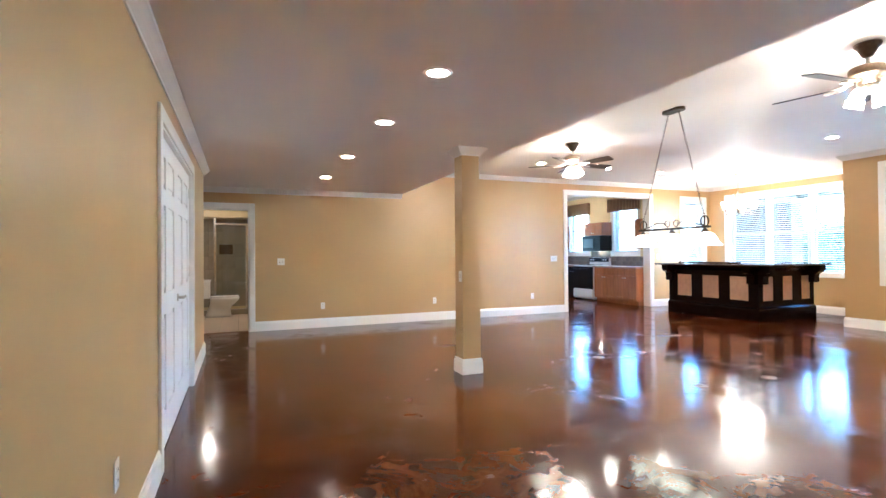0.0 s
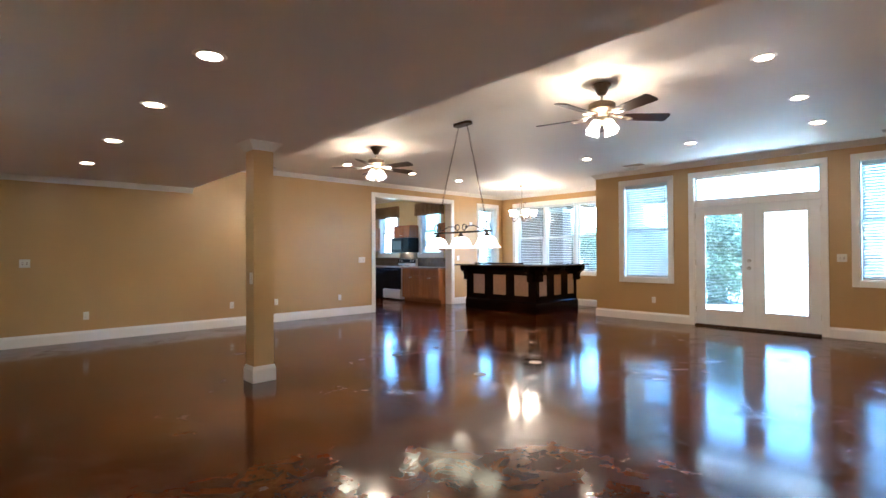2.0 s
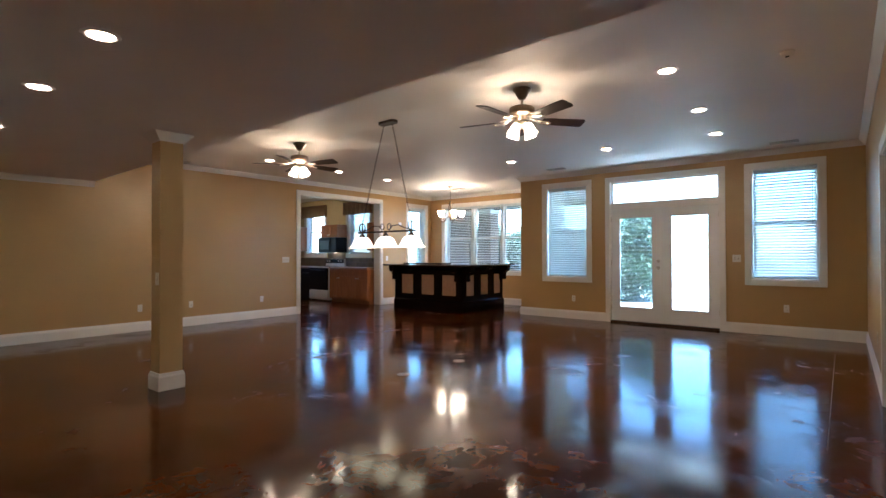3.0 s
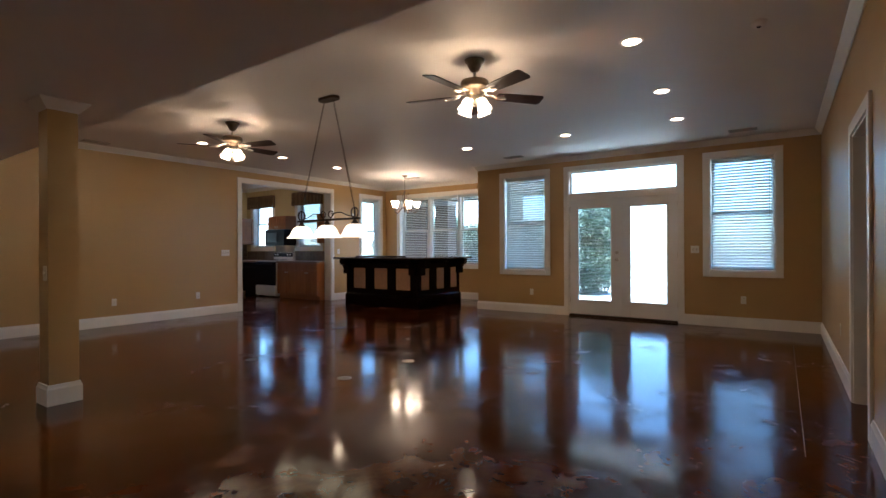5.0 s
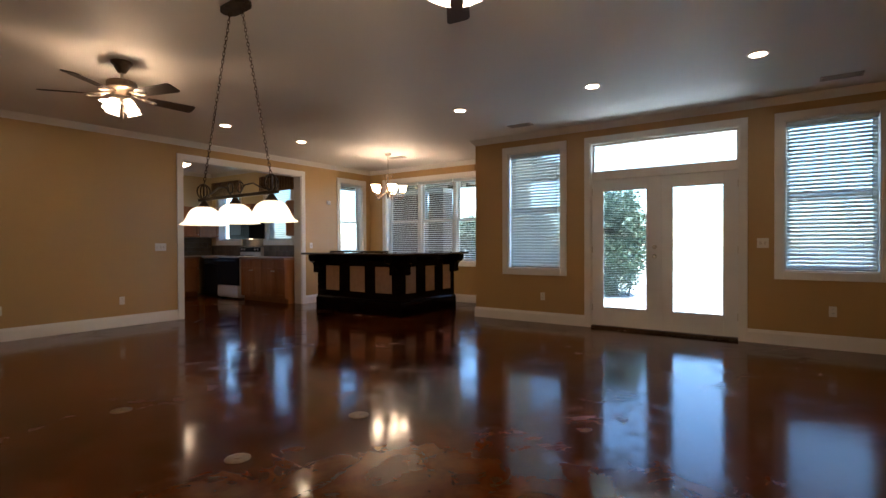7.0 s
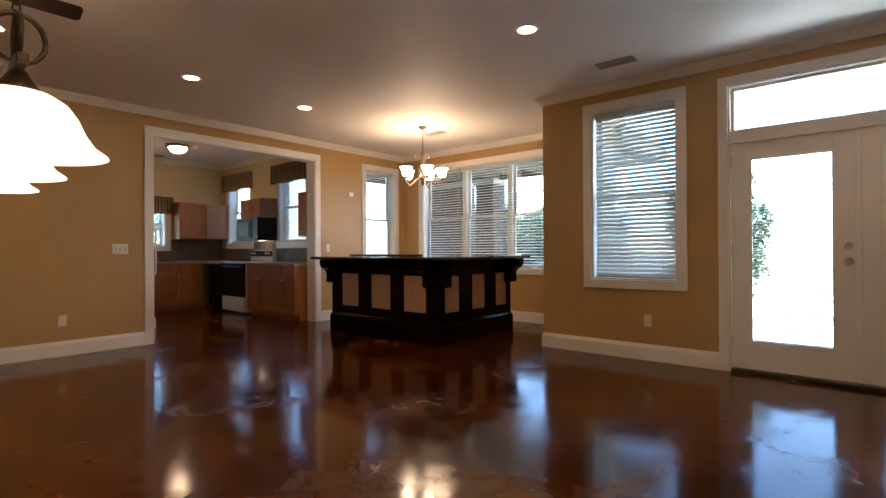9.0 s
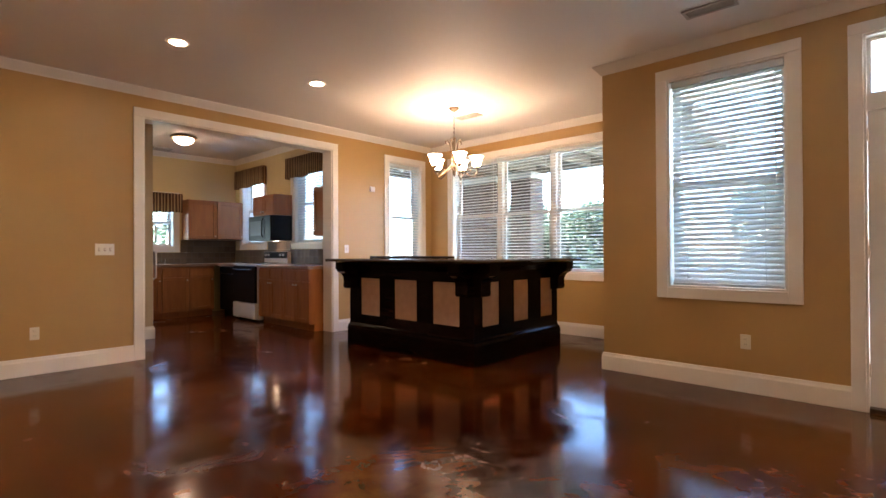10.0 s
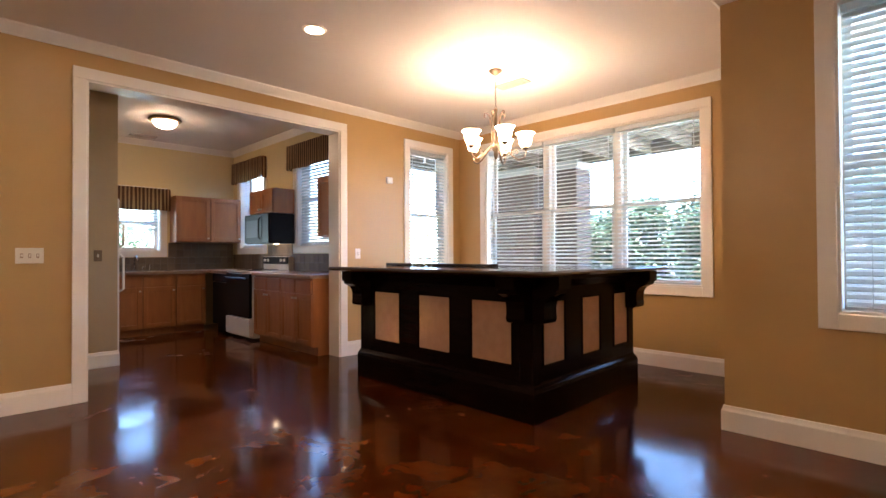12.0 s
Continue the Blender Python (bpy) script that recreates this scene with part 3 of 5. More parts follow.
def french_leaf(u0, u1, lock_side, label):
    t = thing("patio_door", (XE + 0.055, (u0 + u1) / 2, 0.036), label, "door", "patio doors")
    h, w2, hh = (u1 - u0) / 2, 0.15, 2.005
    fr = bmesh.new()
    box(fr, -0.022, 0.022, -h, -h + w2, 0, hh, 0.003)
    box(fr, -0.022, 0.022, h - w2, h, 0, hh, 0.003)
    box(fr, -0.022, 0.022, -h + w2, h - w2, 0, 0.24, 0.003)
    box(fr, -0.022, 0.022, -h + w2, h - w2, hh - 0.15, hh, 0.003)
    part("leaf", fr, M_DOOR, t)
    bead = bmesh.new()
    for b in ((-h + w2 - 0.02, -h + w2 + 0.012, 0.22, hh - 0.13), (h - w2 - 0.012, h - w2 + 0.02, 0.22, hh - 0.13), (-h + w2 + 0.012, h - w2 - 0.012, 0.22, 0.252), (-h + w2 + 0.012, h - w2 - 0.012, hh - 0.162, hh - 0.13)):
        box(bead, -0.034, -0.0225, b[0], b[1], b[2], b[3], 0.003)
    part("glazing_bead", bead, M_DOOR, t)
    g = part("pane", boxes((0.008, 0.012, -h + w2, h - w2, 0.24, hh - 0.15)), M_GLASS, t)
    g.visible_shadow = False
    me = slat_mesh(2 * (h - w2) - 0.03, 0.02, radians(18), "x")
    for i in range(int((hh - 0.15 - 0.26) / 0.024)):
        piece("slat", me, t, (-0.006, 0, 0.255 + i * 0.024))
    if lock_side:
        part("astragal", box(bmesh.new(), -0.031, -0.0226, lock_side * h - 0.022, lock_side * h + 0.022, 0.004, hh - 0.004, 0.003), M_DOOR, t)
        y = lock_side * (h - 0.06)
        for z, r, name in ((0.96, 0.026, "door_knob"), (1.08, 0.024, "deadbolt")):
            k = bmesh.new()
            lathe(k, [(0.03, 0.0), (0.03, 0.008), (0.012, 0.012), (0.012, 0.03), (r, 0.036), (r, 0.05), (0.014, 0.06)] if name == "door_knob" else [(0.028, 0), (0.028, 0.012), (0.02, 0.018), (0.008, 0.02)], 16)
            bmesh.ops.rotate(k, verts=k.verts, cent=(0, 0, 0), matrix=Matrix.Rotation(radians(-90), 3, "Y"))
            bmesh.ops.translate(k, verts=k.verts, vec=(-0.0225, y, z))
            part(name, k, M_NICKEL, t, "satin nickel " + name.replace("_", " "), True)
    y = -h if lock_side > 0 else h
    if not lock_side:
        y = -h
    for z in (0.2, 1.0, 1.8):
        part("hinge", tube(bmesh.new(), [(-0.028, y, z), (-0.028, y, z + 0.09)], 0.008, 8), M_NICKEL, t)
    return t


mid = (FRENCH[0] + FRENCH[1]) / 2
french_leaf(FRENCH[0] + 0.017, mid - 0.002, 0, "white glazed patio door leaf with built-in mini blind")
french_leaf(mid + 0.002, FRENCH[1] - 0.017, -1, "white glazed patio door leaf with knob and deadbolt")


def panel_leaf(y0, y1, lever, label):
    """Six-panel white door leaf in the west wall."""
    t = thing("panel_door", (XW - 0.045, (y0 + y1) / 2, 0.012), label, "door", "entrance doors")
    h, hh = (y1 - y0) / 2, 2.02
    part("leaf", boxes((-0.018, 0.006, -h, h, 0, hh)), M_DOOR, t)
    st = bmesh.new()
    for b in ((-h, -h + 0.11, 0, hh), (h - 0.11, h, 0, hh), (-0.055, 0.055, 0, hh)):
        box(st, 0.0062, 0.02, b[0], b[1], b[2], b[3], 0.003)
    for z0, z1 in ((0, 0.22), (0.86, 1.0), (1.58, 1.69), (1.9, hh)):
        for a, b in ((-h + 0.11, -0.055), (0.055, h - 0.11)):
            box(st, 0.0062, 0.0195, a, b, z0, z1, 0.003)
    part("stile_frame", st, M_DOOR, t)
    for z0, z1 in ((0.22, 0.86), (1.0, 1.58), (1.69, 1.9)):
        for a, b in ((-h + 0.11, -0.055), (0.055, h - 0.11)):
            part("panel", box(bmesh.new(), 0.0062, 0.015, a + 0.03, b - 0.03, z0 + 0.03, z1 - 0.03, 0.006), M_DOOR, t)
    if lever:
        k = bmesh.new()
        y = lever * (h - 0.06)
        tube(k, [(0.02, y, 0.92), (0.07, y, 0.92)], 0.011)
        tube(k, [(0.065, y + lever * 0.01, 0.92), (0.072, y - lever * 0.06, 0.925), (0.068, y - lever * 0.12, 0.915)], 0.009)
        tube(k, [(0.02, y, 0.92), (0.028, y, 0.92)], 0.03, 16)
        part("lever_handle", k, M_NICKEL, t, "brushed nickel lever handle", True)
    side = -h if y0 < 4 else h
    for z in (0.25, 1.05, 1.8):
        part("hinge", box(bmesh.new(), 0.006, 0.026, side - 0.012, side + 0.012, z, z + 0.1, 0.003), M_NICKEL, t)
    return t


midw = (DOORS_W[0] + DOORS_W[1]) / 2
panel_leaf(DOORS_W[0] + 0.018, midw - 0.002, 0, "closed white six-panel door leaf")
panel_leaf(midw + 0.002, DOORS_W[1] - 0.018, -1, "closed white six-panel door leaf with lever handle")


# ---- lamps ----
def downlight(x, y, z):
    t = thing("downlight", (x, y, z), "lit recessed downlight with white trim ring in ceiling", "downlight", "recessed ceiling lights")
    part("trim_ring", lathe(bmesh.new(), [(0.062, -0.001), (0.064, -0.007), (0.085, -0.006), (0.09, -0.001)], 24), M_TRIM, t, smooth=True)
    part("lens", lathe(bmesh.new(), [(0.0, -0.004), (0.063, -0.004)], 20), M_DOWN, t, "glowing warm white lens")
    return t


DOWN = [(3.72, 7.54), (5.24, 7.55), (6.70, 7.56), (8.03, 7.60), (7.95, 4.51), (7.98, 2.87), (7.95, 1.40), (6.64, 1.33), (5.18, 1.28)]
first = downlight(*DOWN[0], ZC)
for x, y in DOWN[1:]:
    copy_thing(first, pose(x, y, ZC))
for y in (3.07, 4.29, 5.84, 7.42):
    copy_thing(first, pose(1.52, y, ZL))


def fan(x, y, turn, lamps, label):
    """Ceiling fan: canopy, rod, motor, five blades on irons, four tulip shades."""
    t = thing("ceiling_fan", (x, y, ZC), label, "ceiling fan", "ceiling fans", turn)
    part("canopy", lathe(bmesh.new(), [(0.018, -0.105), (0.034, -0.098), (0.05, -0.07), (0.066, -0.035), (0.084, -0.02), (0.088, -0.001)], 28), M_ANTIQUE, t, smooth=True)
    part("downrod", tube(bmesh.new(), [(0, 0, -0.18), (0, 0, -0.1)], 0.013, 12), M_NICKEL, t, smooth=True)
    part("motor_housing", lathe(bmesh.new(), [(0.03, -0.165), (0.085, -0.17), (0.115, -0.182), (0.122, -0.192), (0.122, -0.232), (0.116, -0.242), (0.105, -0.25), (0.075, -0.262), (0.07, -0.30), (0.06, -0.31)], 28), M_ANTIQUE, t, "antique bronze motor housing", True)
    part("switch_cup", lathe(bmesh.new(), [(0.05, -0.37), (0.065, -0.355), (0.065, -0.315), (0.05, -0.31)], 24), M_NICKEL, t, smooth=True)
    z = -0.30
    outline = [(0.2, -0.048), (0.28, -0.06), (0.605, -0.07), (0.622, -0.062), (0.63, -0.045), (0.63, 0.045), (0.622, 0.062), (0.605, 0.07), (0.28, 0.06), (0.2, 0.048)]
    bb = bmesh.new()
    prism(bb, outline, "z", -0.004, 0.004)
    bmesh.ops.rotate(bb, verts=bb.verts, cent=(0, 0, 0), matrix=Matrix.Rotation(radians(-13), 3, "X"))
    blade = mesh_of("blade", bb, M_BLADE)
    ib = bmesh.new()
    tube(ib, [(0.09, 0.0, 0.03), (0.14, 0.012, 0.02), (0.19, 0.035, 0.006), (0.26, 0.03, 0.001), (0.285, 0.0, -0.001), (0.26, -0.03, -0.004), (0.19, -0.03, 0.002), (0.14, -0.012, 0.018)], 0.008, 6)
    iron = mesh_of("blade_iron", ib, M_NICKEL, True)
    for k in range(5):
        b = piece("blade", blade, t, (0, 0, z), 72 * k)
        piece("blade_iron", iron, b, (0, 0, -0.012))
    sb = bmesh.new()
    lathe(sb, [(0.02, 0.0), (0.031, -0.009), (0.041, -0.034), (0.044, -0.066), (0.048, -0.092), (0.058, -0.112)], 24, flute=0.07, lobes=6)
    bmesh.ops.rotate(sb, verts=sb.verts, cent=(0, 0, 0), matrix=Matrix.Rotation(radians(-26), 3, "Y"))
    shade = mesh_of("shade", sb, M_SHADE, True)
    ab = bmesh.new()
    tube(ab, [(0.05, 0, -0.335), (0.065, 0, -0.335), (0.075, 0, -0.352)], 0.012, 8)
    arm = mesh_of("lamp_arm", ab, M_NICKEL, True)
    for k in range(4):
        a = 90 * k + lamps - turn
        piece("lamp_arm", arm, t, (0, 0, 0), a)
        s = piece("shade", shade, t, (0.075 * math.cos(radians(a)), 0.075 * math.sin(radians(a)), -0.352), a)
        tagged(s, "glowing frosted tulip glass shade")
        lamp = new("fan_bulb", bpy.data.lights.new("fan_bulb", "POINT"))
        lamp.data.energy, lamp.data.color, lamp.data.shadow_soft_size = 11 * LAMP, WARM, 0.012
        lamp.parent = t
        lamp.matrix_basis = pose(0.085 * math.cos(radians(a)), 0.085 * math.sin(radians(a)), -0.415)
    for u in (0.02, -0.02):
        part("pull_chain", tube(bmesh.new(), [(u, 0.03, -0.365), (u, 0.03, -0.5)], 0.0016, 5), M_NICKEL, t)
    return t


fan(4.80, 2.49, 32, 77, "antique bronze ceiling fan with dark wooden blades and lit shades")
fan(4.815, 6.10, -3, 16, "antique bronze ceiling fan with dark blades and lit tulip shades")


def chain(a, b, link=0.034):
    """Oval links from a to b, each turned a quarter against the last."""
    a, b = Vector(a), Vector(b)
    d = (b - a).normalized()
    n1 = d.orthogonal().normalized()
    n2 = d.cross(n1)
    bm = bmesh.new()
    count = int((b - a).length / (link * 0.78))
    for i in range(count):
        c = a + (b - a) * ((i + 0.5) / count)
        s = n1 if i % 2 else n2
        ring = [c + d * (math.cos(q) * link * 0.55) + s * (math.sin(q) * link * 0.25) for q in (2 * math.pi * j / 8 for j in range(9))]
        tube(bm, ring, 0.0024, 4)
    return bm


pend = thing("island_pendant", (4.824, 4.37, ZC), "dark bronze bar pendant with three lit alabaster bell shades", "pendant lamp", rz=-1.8)
part("canopy", prism(bmesh.new(), [(-0.025 + 0.06 * math.cos(q), -0.07 + (0.08 if math.sin(q) > 0 else -0.08) + 0.06 * math.sin(q)) for q in (2 * math.pi * (j + 0.5) / 20 for j in range(20))], "z", -0.03, -0.001), M_BRONZE, pend)
for s in (-1, 1):
    part("chain", chain((-0.025, s * 0.07 - 0.07, -0.03), (0, s * 0.425, -1.192)), M_BRONZE, pend)
    for turn in (0, 90):
        ring = [(0.05 * math.cos(q) * math.cos(radians(turn)), s * 0.43 + 0.05 * math.cos(q) * math.sin(radians(turn)), -1.247 + 0.054 * math.sin(q)) for q in (2 * math.pi * j / 20 for j in range(21))]
        part("ring_scroll", tube(bmesh.new(), ring, 0.006, 6), M_BRONZE, pend, smooth=True)
    part("finial_post", tube(bmesh.new(), [(0, s * 0.43, -1.300), (0, s * 0.43, -1.187)], 0.008, 8), M_BRONZE, pend)
    scroll = [(0, s * (0.06 + 0.045 * math.cos(q) * (1 - q / 14)), -1.252 + 0.045 * math.sin(q) * (1 - q / 14)) for q in (0.45 * j for j in range(17))]
    part("scroll", tube(bmesh.new(), scroll, 0.005, 6), M_BRONZE, pend, smooth=True)
    part("swoop", tube(bmesh.new(), [(0, s * 0.43, -1.290), (0, s * 0.32, -1.270), (0, s * 0.22, -1.232), (0, s * 0.12, -1.237), (0, s * 0.06, -1.290)], 0.006, 6), M_BRONZE, pend, smooth=True)
part("bar", boxes((-0.011, 0.011, -0.5, 0.5, -1.318, -1.296), bevel=0.003), M_BRONZE, pend)
bell = mesh_of("shade", lathe(bmesh.new(), [(0.036, -1.362), (0.062, -1.368), (0.09, -1.386), (0.11, -1.416), (0.124, -1.45), (0.142, -1.478), (0.164, -1.494), (0.167, -1.499)], 32), M_ALAB, True)
bulb = mesh_of("bulb", lathe(bmesh.new(), [(0.014, -1.364), (0.02, -1.385), (0.032, -1.408), (0.033, -1.426), (0.022, -1.446), (0.0, -1.454)], 16), M_BULB, True)
fit = mesh_of("shade_fitter", lathe(bmesh.new(), [(0.016, -1.318), (0.022, -1.33), (0.036, -1.35), (0.044, -1.364), (0.038, -1.368)], 20), M_BRONZE, True)
for y in (-0.43, 0, 0.43):
    tagged(piece("shade", bell, pend, (0, y, 0)), "glowing cream alabaster bell shade")
    piece("shade_fitter", fit, pend, (0, y, 0))
    piece("bulb", bulb, pend, (0, y, 0))

ch = thing("chandelier", (9.64, 7.17, ZC), "antique bronze chandelier with five lit bell shades", "chandelier")
part("canopy", lathe(bmesh.new(), [(0.012, -0.045), (0.03, -0.035), (0.06, -0.012), (0.062, -0.001)], 24), M_ANTIQUE, ch, smooth=True)
part("chain", chain((0, 0, -0.045), (0, 0, -0.35), 0.028), M_ANTIQUE, ch)
part("stem", lathe(bmesh.new(), [(0.008, -0.35), (0.02, -0.36), (0.012, -0.39), (0.012, -0.6), (0.025, -0.64), (0.045, -0.68), (0.05, -0.71), (0.02, -0.75), (0.022, -0.78), (0.012, -0.81), (0.004, -0.82)], 16), M_ANTIQUE, ch, smooth=True)
cage = bmesh.new()
tube(cage, [(0.02, 0, -0.70), (0.035, 0, -0.6), (0.04, 0, -0.5), (0.055, 0, -0.42), (0.08, 0, -0.385), (0.1, 0, -0.395), (0.105, 0, -0.42), (0.09, 0, -0.43)], 0.006, 6)
cage_me = mesh_of("cage_scroll", cage, M_ANTIQUE, True)
armb = bmesh.new()
tube(armb, [(0.03, 0, -0.68), (0.09, 0, -0.73), (0.16, 0, -0.80), (0.21, 0, -0.83), (0.255, 0, -0.81), (0.275, 0, -0.76), (0.265, 0, -0.72)], 0.008, 8)
tube(armb, [(0.13, 0, -0.775), (0.15, 0, -0.74), (0.185, 0, -0.735), (0.2, 0, -0.76), (0.185, 0, -0.778)], 0.005, 6)
lathe(armb, [(0.008, -0.74), (0.03, -0.73), (0.034, -0.715), (0.02, -0.71)], 14, (0.265, 0, 0))
arm_me = mesh_of("arm", armb, M_ANTIQUE, True)
tulip = mesh_of("shade", lathe(bmesh.new(), [(0.025, -0.71), (0.044, -0.698), (0.056, -0.665), (0.06, -0.635), (0.068, -0.605), (0.086, -0.588)], 20), M_CHAND, True)
for k in range(5):
    a = 72 * k + 20
    piece("cage_scroll", cage_me, ch, (0, 0, 0), a + 36)
    piece("arm", arm_me, ch, (0, 0, 0), a)
    tagged(piece("shade", tulip, ch, (0.265 * math.cos(radians(a)), 0.265 * math.sin(radians(a)), 0), a), "glowing frosted bell glass shade")

dome = thing("ceiling_lamp", (8.05, 11.3, ZK), "round lit flush ceiling lamp with bronze rim", "ceiling lamp")
part("rim", lathe(bmesh.new(), [(0.165, -0.001), (0.19, -0.02), (0.19, -0.034), (0.165, -0.044), (0.125, -0.046)], 28), M_RIM, dome, smooth=True)
part("bowl", lathe(bmesh.new(), [(0.14, -0.045), (0.136, -0.066), (0.114, -0.098), (0.076, -0.122), (0.03, -0.136), (0.0, -0.138)], 28), M_DOME, dome, "glowing frosted glass bowl", True)
# added lamp above the sightline, only there to brighten the bathroom
bl = thing("ceiling_lamp", (-0.2, 10.6, 2.42), "added unseen lamp that brightens the bathroom", "ceiling lamp")
part("rim", lathe(bmesh.new(), [(0.13, -0.001), (0.14, -0.03), (0.12, -0.04)], 24), M_TRIM, bl, smooth=True)
part("bowl", lathe(bmesh.new(), [(0.12, -0.038), (0.1, -0.07), (0.05, -0.09), (0.0, -0.093)], 24), M_DOME, bl, "glowing glass bowl", True)

# ---- bar ----
BX0, BX1, BY0, BY1, BT = 8.87, 10.42, 6.25, 8.20, 1.025
bar = thing("bar_counter", (BX0, BY0, 0), "L-shaped ebony-stained bar with tan panels and corbels", "bar")
LX, LY, DEEP = BX1 - BX0, BY1 - BY0, 0.42
part("carcass", boxes((0.02, DEEP, 0.02, LY, 0.02, 0.965), (DEEP, LX, 0.02, DEEP, 0.02, 0.965)), M_BAR, bar)
part("top", prism(bmesh.new(), [(-0.24, -0.24), (LX + 0.1, -0.24), (LX + 0.1, DEEP + 0.12), (DEEP + 0.12, DEEP + 0.12), (DEEP + 0.12, LY + 0.14), (-0.24, LY + 0.14)], "z", BT - 0.035, BT), M_BARTOP, bar, "polished dark bar top")
NOSE = [(0, -0.036), (0.016, -0.034), (0.024, -0.022), (0.024, -0.012), (0.014, -0.002), (0, -0.001)]
OUT = [(-0.24, LY + 0.14), (-0.24, -0.24), (LX + 0.1, -0.24)]
part("top_nosing", moulding(bmesh.new(), [(-d, h) for d, h in NOSE], OUT, BT), M_BARTOP, bar)
FRIEZE = [(0, 0), (0.04, 0.0), (0.07, 0.035), (0.09, 0.055), (0.1, 0.085), (0, 0.085)]
WRAP = [(0, LY), (0, 0), (LX, 0)]
part("frieze", moulding(bmesh.new(), [(-d, h) for d, h in FRIEZE], WRAP, 0.9), M_BAR, bar)
PLINTH = [(0, 0.001), (0.04, 0.001), (0.04, 0.2), (0.03, 0.225), (0.012, 0.24), (0, 0.255)]
part("plinth", moulding(bmesh.new(), [(-d, h) for d, h in PLINTH], WRAP), M_BAR, bar)
PANELS_W, PANELS_S = [(0.16, 0.56), (0.76, 1.15), (1.37, 1.75)], [(0.12, 0.43), (0.65, 0.96), (1.17, 1.46)]
for axis, spans, length in (("w", PANELS_W, LY), ("s", PANELS_S, LX)):
    def face(bm, u0, u1, d0, d1, z0, z1, bevel=0.0):
        return box(bm, d0, d1, u0, u1, z0, z1, bevel) if axis == "w" else box(bm, u0, u1, d0, d1, z0, z1, bevel)
    part("rail", face(bmesh.new(), 0.02, length, 0.0, 0.0199, 0.81, 0.965), M_BAR, bar)
    part("rail", face(bmesh.new(), 0.02, length, 0.0, 0.0199, 0.02, 0.35), M_BAR, bar)
    edges = [0.02] + [v for s in spans for v in s] + [length]
    for a, b in zip(edges[::2], edges[1::2]):
        part("stile", face(bmesh.new(), a, b, 0.0, 0.0199, 0.35, 0.81), M_BAR, bar)
    for a, b in spans:
        p = part("panel", face(bmesh.new(), a + 0.004, b - 0.004, 0.013, 0.0195, 0.354, 0.806), M_PANEL, bar, "tan textured inset panel")
        fr = bmesh.new()
        for q in ((a, a + 0.014, 0.35, 0.81), (b - 0.014, b, 0.35, 0.81), (a + 0.014, b - 0.014, 0.35, 0.364), (a + 0.014, b - 0.014, 0.796, 0.81)):
            face(fr, q[0], q[1], -0.006, 0.012, q[2], q[3], 0.002)
        part("bead", fr, M_BAR, p)
CORBEL = [(0, 0.665), (0.07, 0.665), (0.095, 0.675), (0.105, 0.70), (0.1, 0.73), (0.1, 0.775), (0.11, 0.815), (0.135, 0.845), (0.165, 0.86), (0.19, 0.87), (0.195, 0.895), (0.215, 0.9), (0.215, 0.985), (0, 0.985)]
cw = mesh_of("corbel", prism(bmesh.new(), [(-u, v) for u, v in CORBEL], "y", -0.075, 0.075), M_BAR)
cs = mesh_of("corbel", prism(bmesh.new(), [(-u, v) for u, v in CORBEL], "x", -0.075, 0.075), M_BAR)
for y in (0.065, LY - 0.08):
    piece("corbel", cw, bar, (0, y, 0))
for x in (0.065, LX - 0.08):
    piece("corbel", cs, bar, (x, 0, 0))
for q in ((-0.012, 0.1, -0.012, 0.1),):
    part("corner_post", boxes((q[0], q[1], q[2], q[3], 0.25, 0.9), bevel=0.006), M_BAR, bar)

part("raised_shelf", boxes((DEEP - 0.02, DEEP + 0.1, 0.7, LY + 0.12, BT + 0.001, BT + 0.026), bevel=0.003), M_BARTOP, bar, "raised strip along the serving side")

# ---- outside ----
tagged(part("ground", boxes((-150, 250, -200, 200, -0.4, -0.2)), M_GRASS), "wide pale dry ground around the house", "ground", kind="structure")
structure("patio", boxes((XE + 0.2, 90, -60, YBAY - 0.18, -0.2, -0.05), (XB + 0.2, 13.6, YBAY - 0.18, 14, -0.2, -0.05), (XK + 0.2, XB + 0.2, YN + 0.2, 14, -0.2, -0.05)), M_CONC, "pale concrete patio slab behind the house", "patio")


def leaf_cloud(name, blobs, count, size, parent, seed, label=""):
    """A crown of single folded leaves scattered through overlapping clumps, thicker at their skins."""
    rng = np.random.default_rng(seed)
    verts, faces = [], []
    vol = np.array([b[3] * b[4] for b in blobs], float)
    pick = rng.choice(len(blobs), count, p=vol / vol.sum())
    for i in pick:
        x, y, z, r, h = blobs[i]
        d = rng.normal(size=3)
        d /= np.linalg.norm(d)
        k = rng.uniform(0.35, 1.0) ** 0.45 * rng.uniform(0.9, 1.12)
        c = np.array([x, y, z]) + d * k * np.array([r, r, h])
        a = rng.normal(size=3); a /= np.linalg.norm(a)
        b = np.cross(a, rng.normal(size=3)); b /= np.linalg.norm(b)
        s = size * rng.uniform(0.6, 1.4)
        n = len(verts)
        verts += [c - a * s, c + b * s * 0.45, c + a * s, c - b * s * 0.45]
        faces += [(n, n + 1, n + 2), (n, n + 2, n + 3)]
    me = bpy.data.meshes.new(name)
    me.from_pydata([tuple(v) for v in verts], [], faces)
    me.materials.append(M_LEAF)
    ob = new(name, me)
    ob.parent = parent
    return tagged(ob, label)


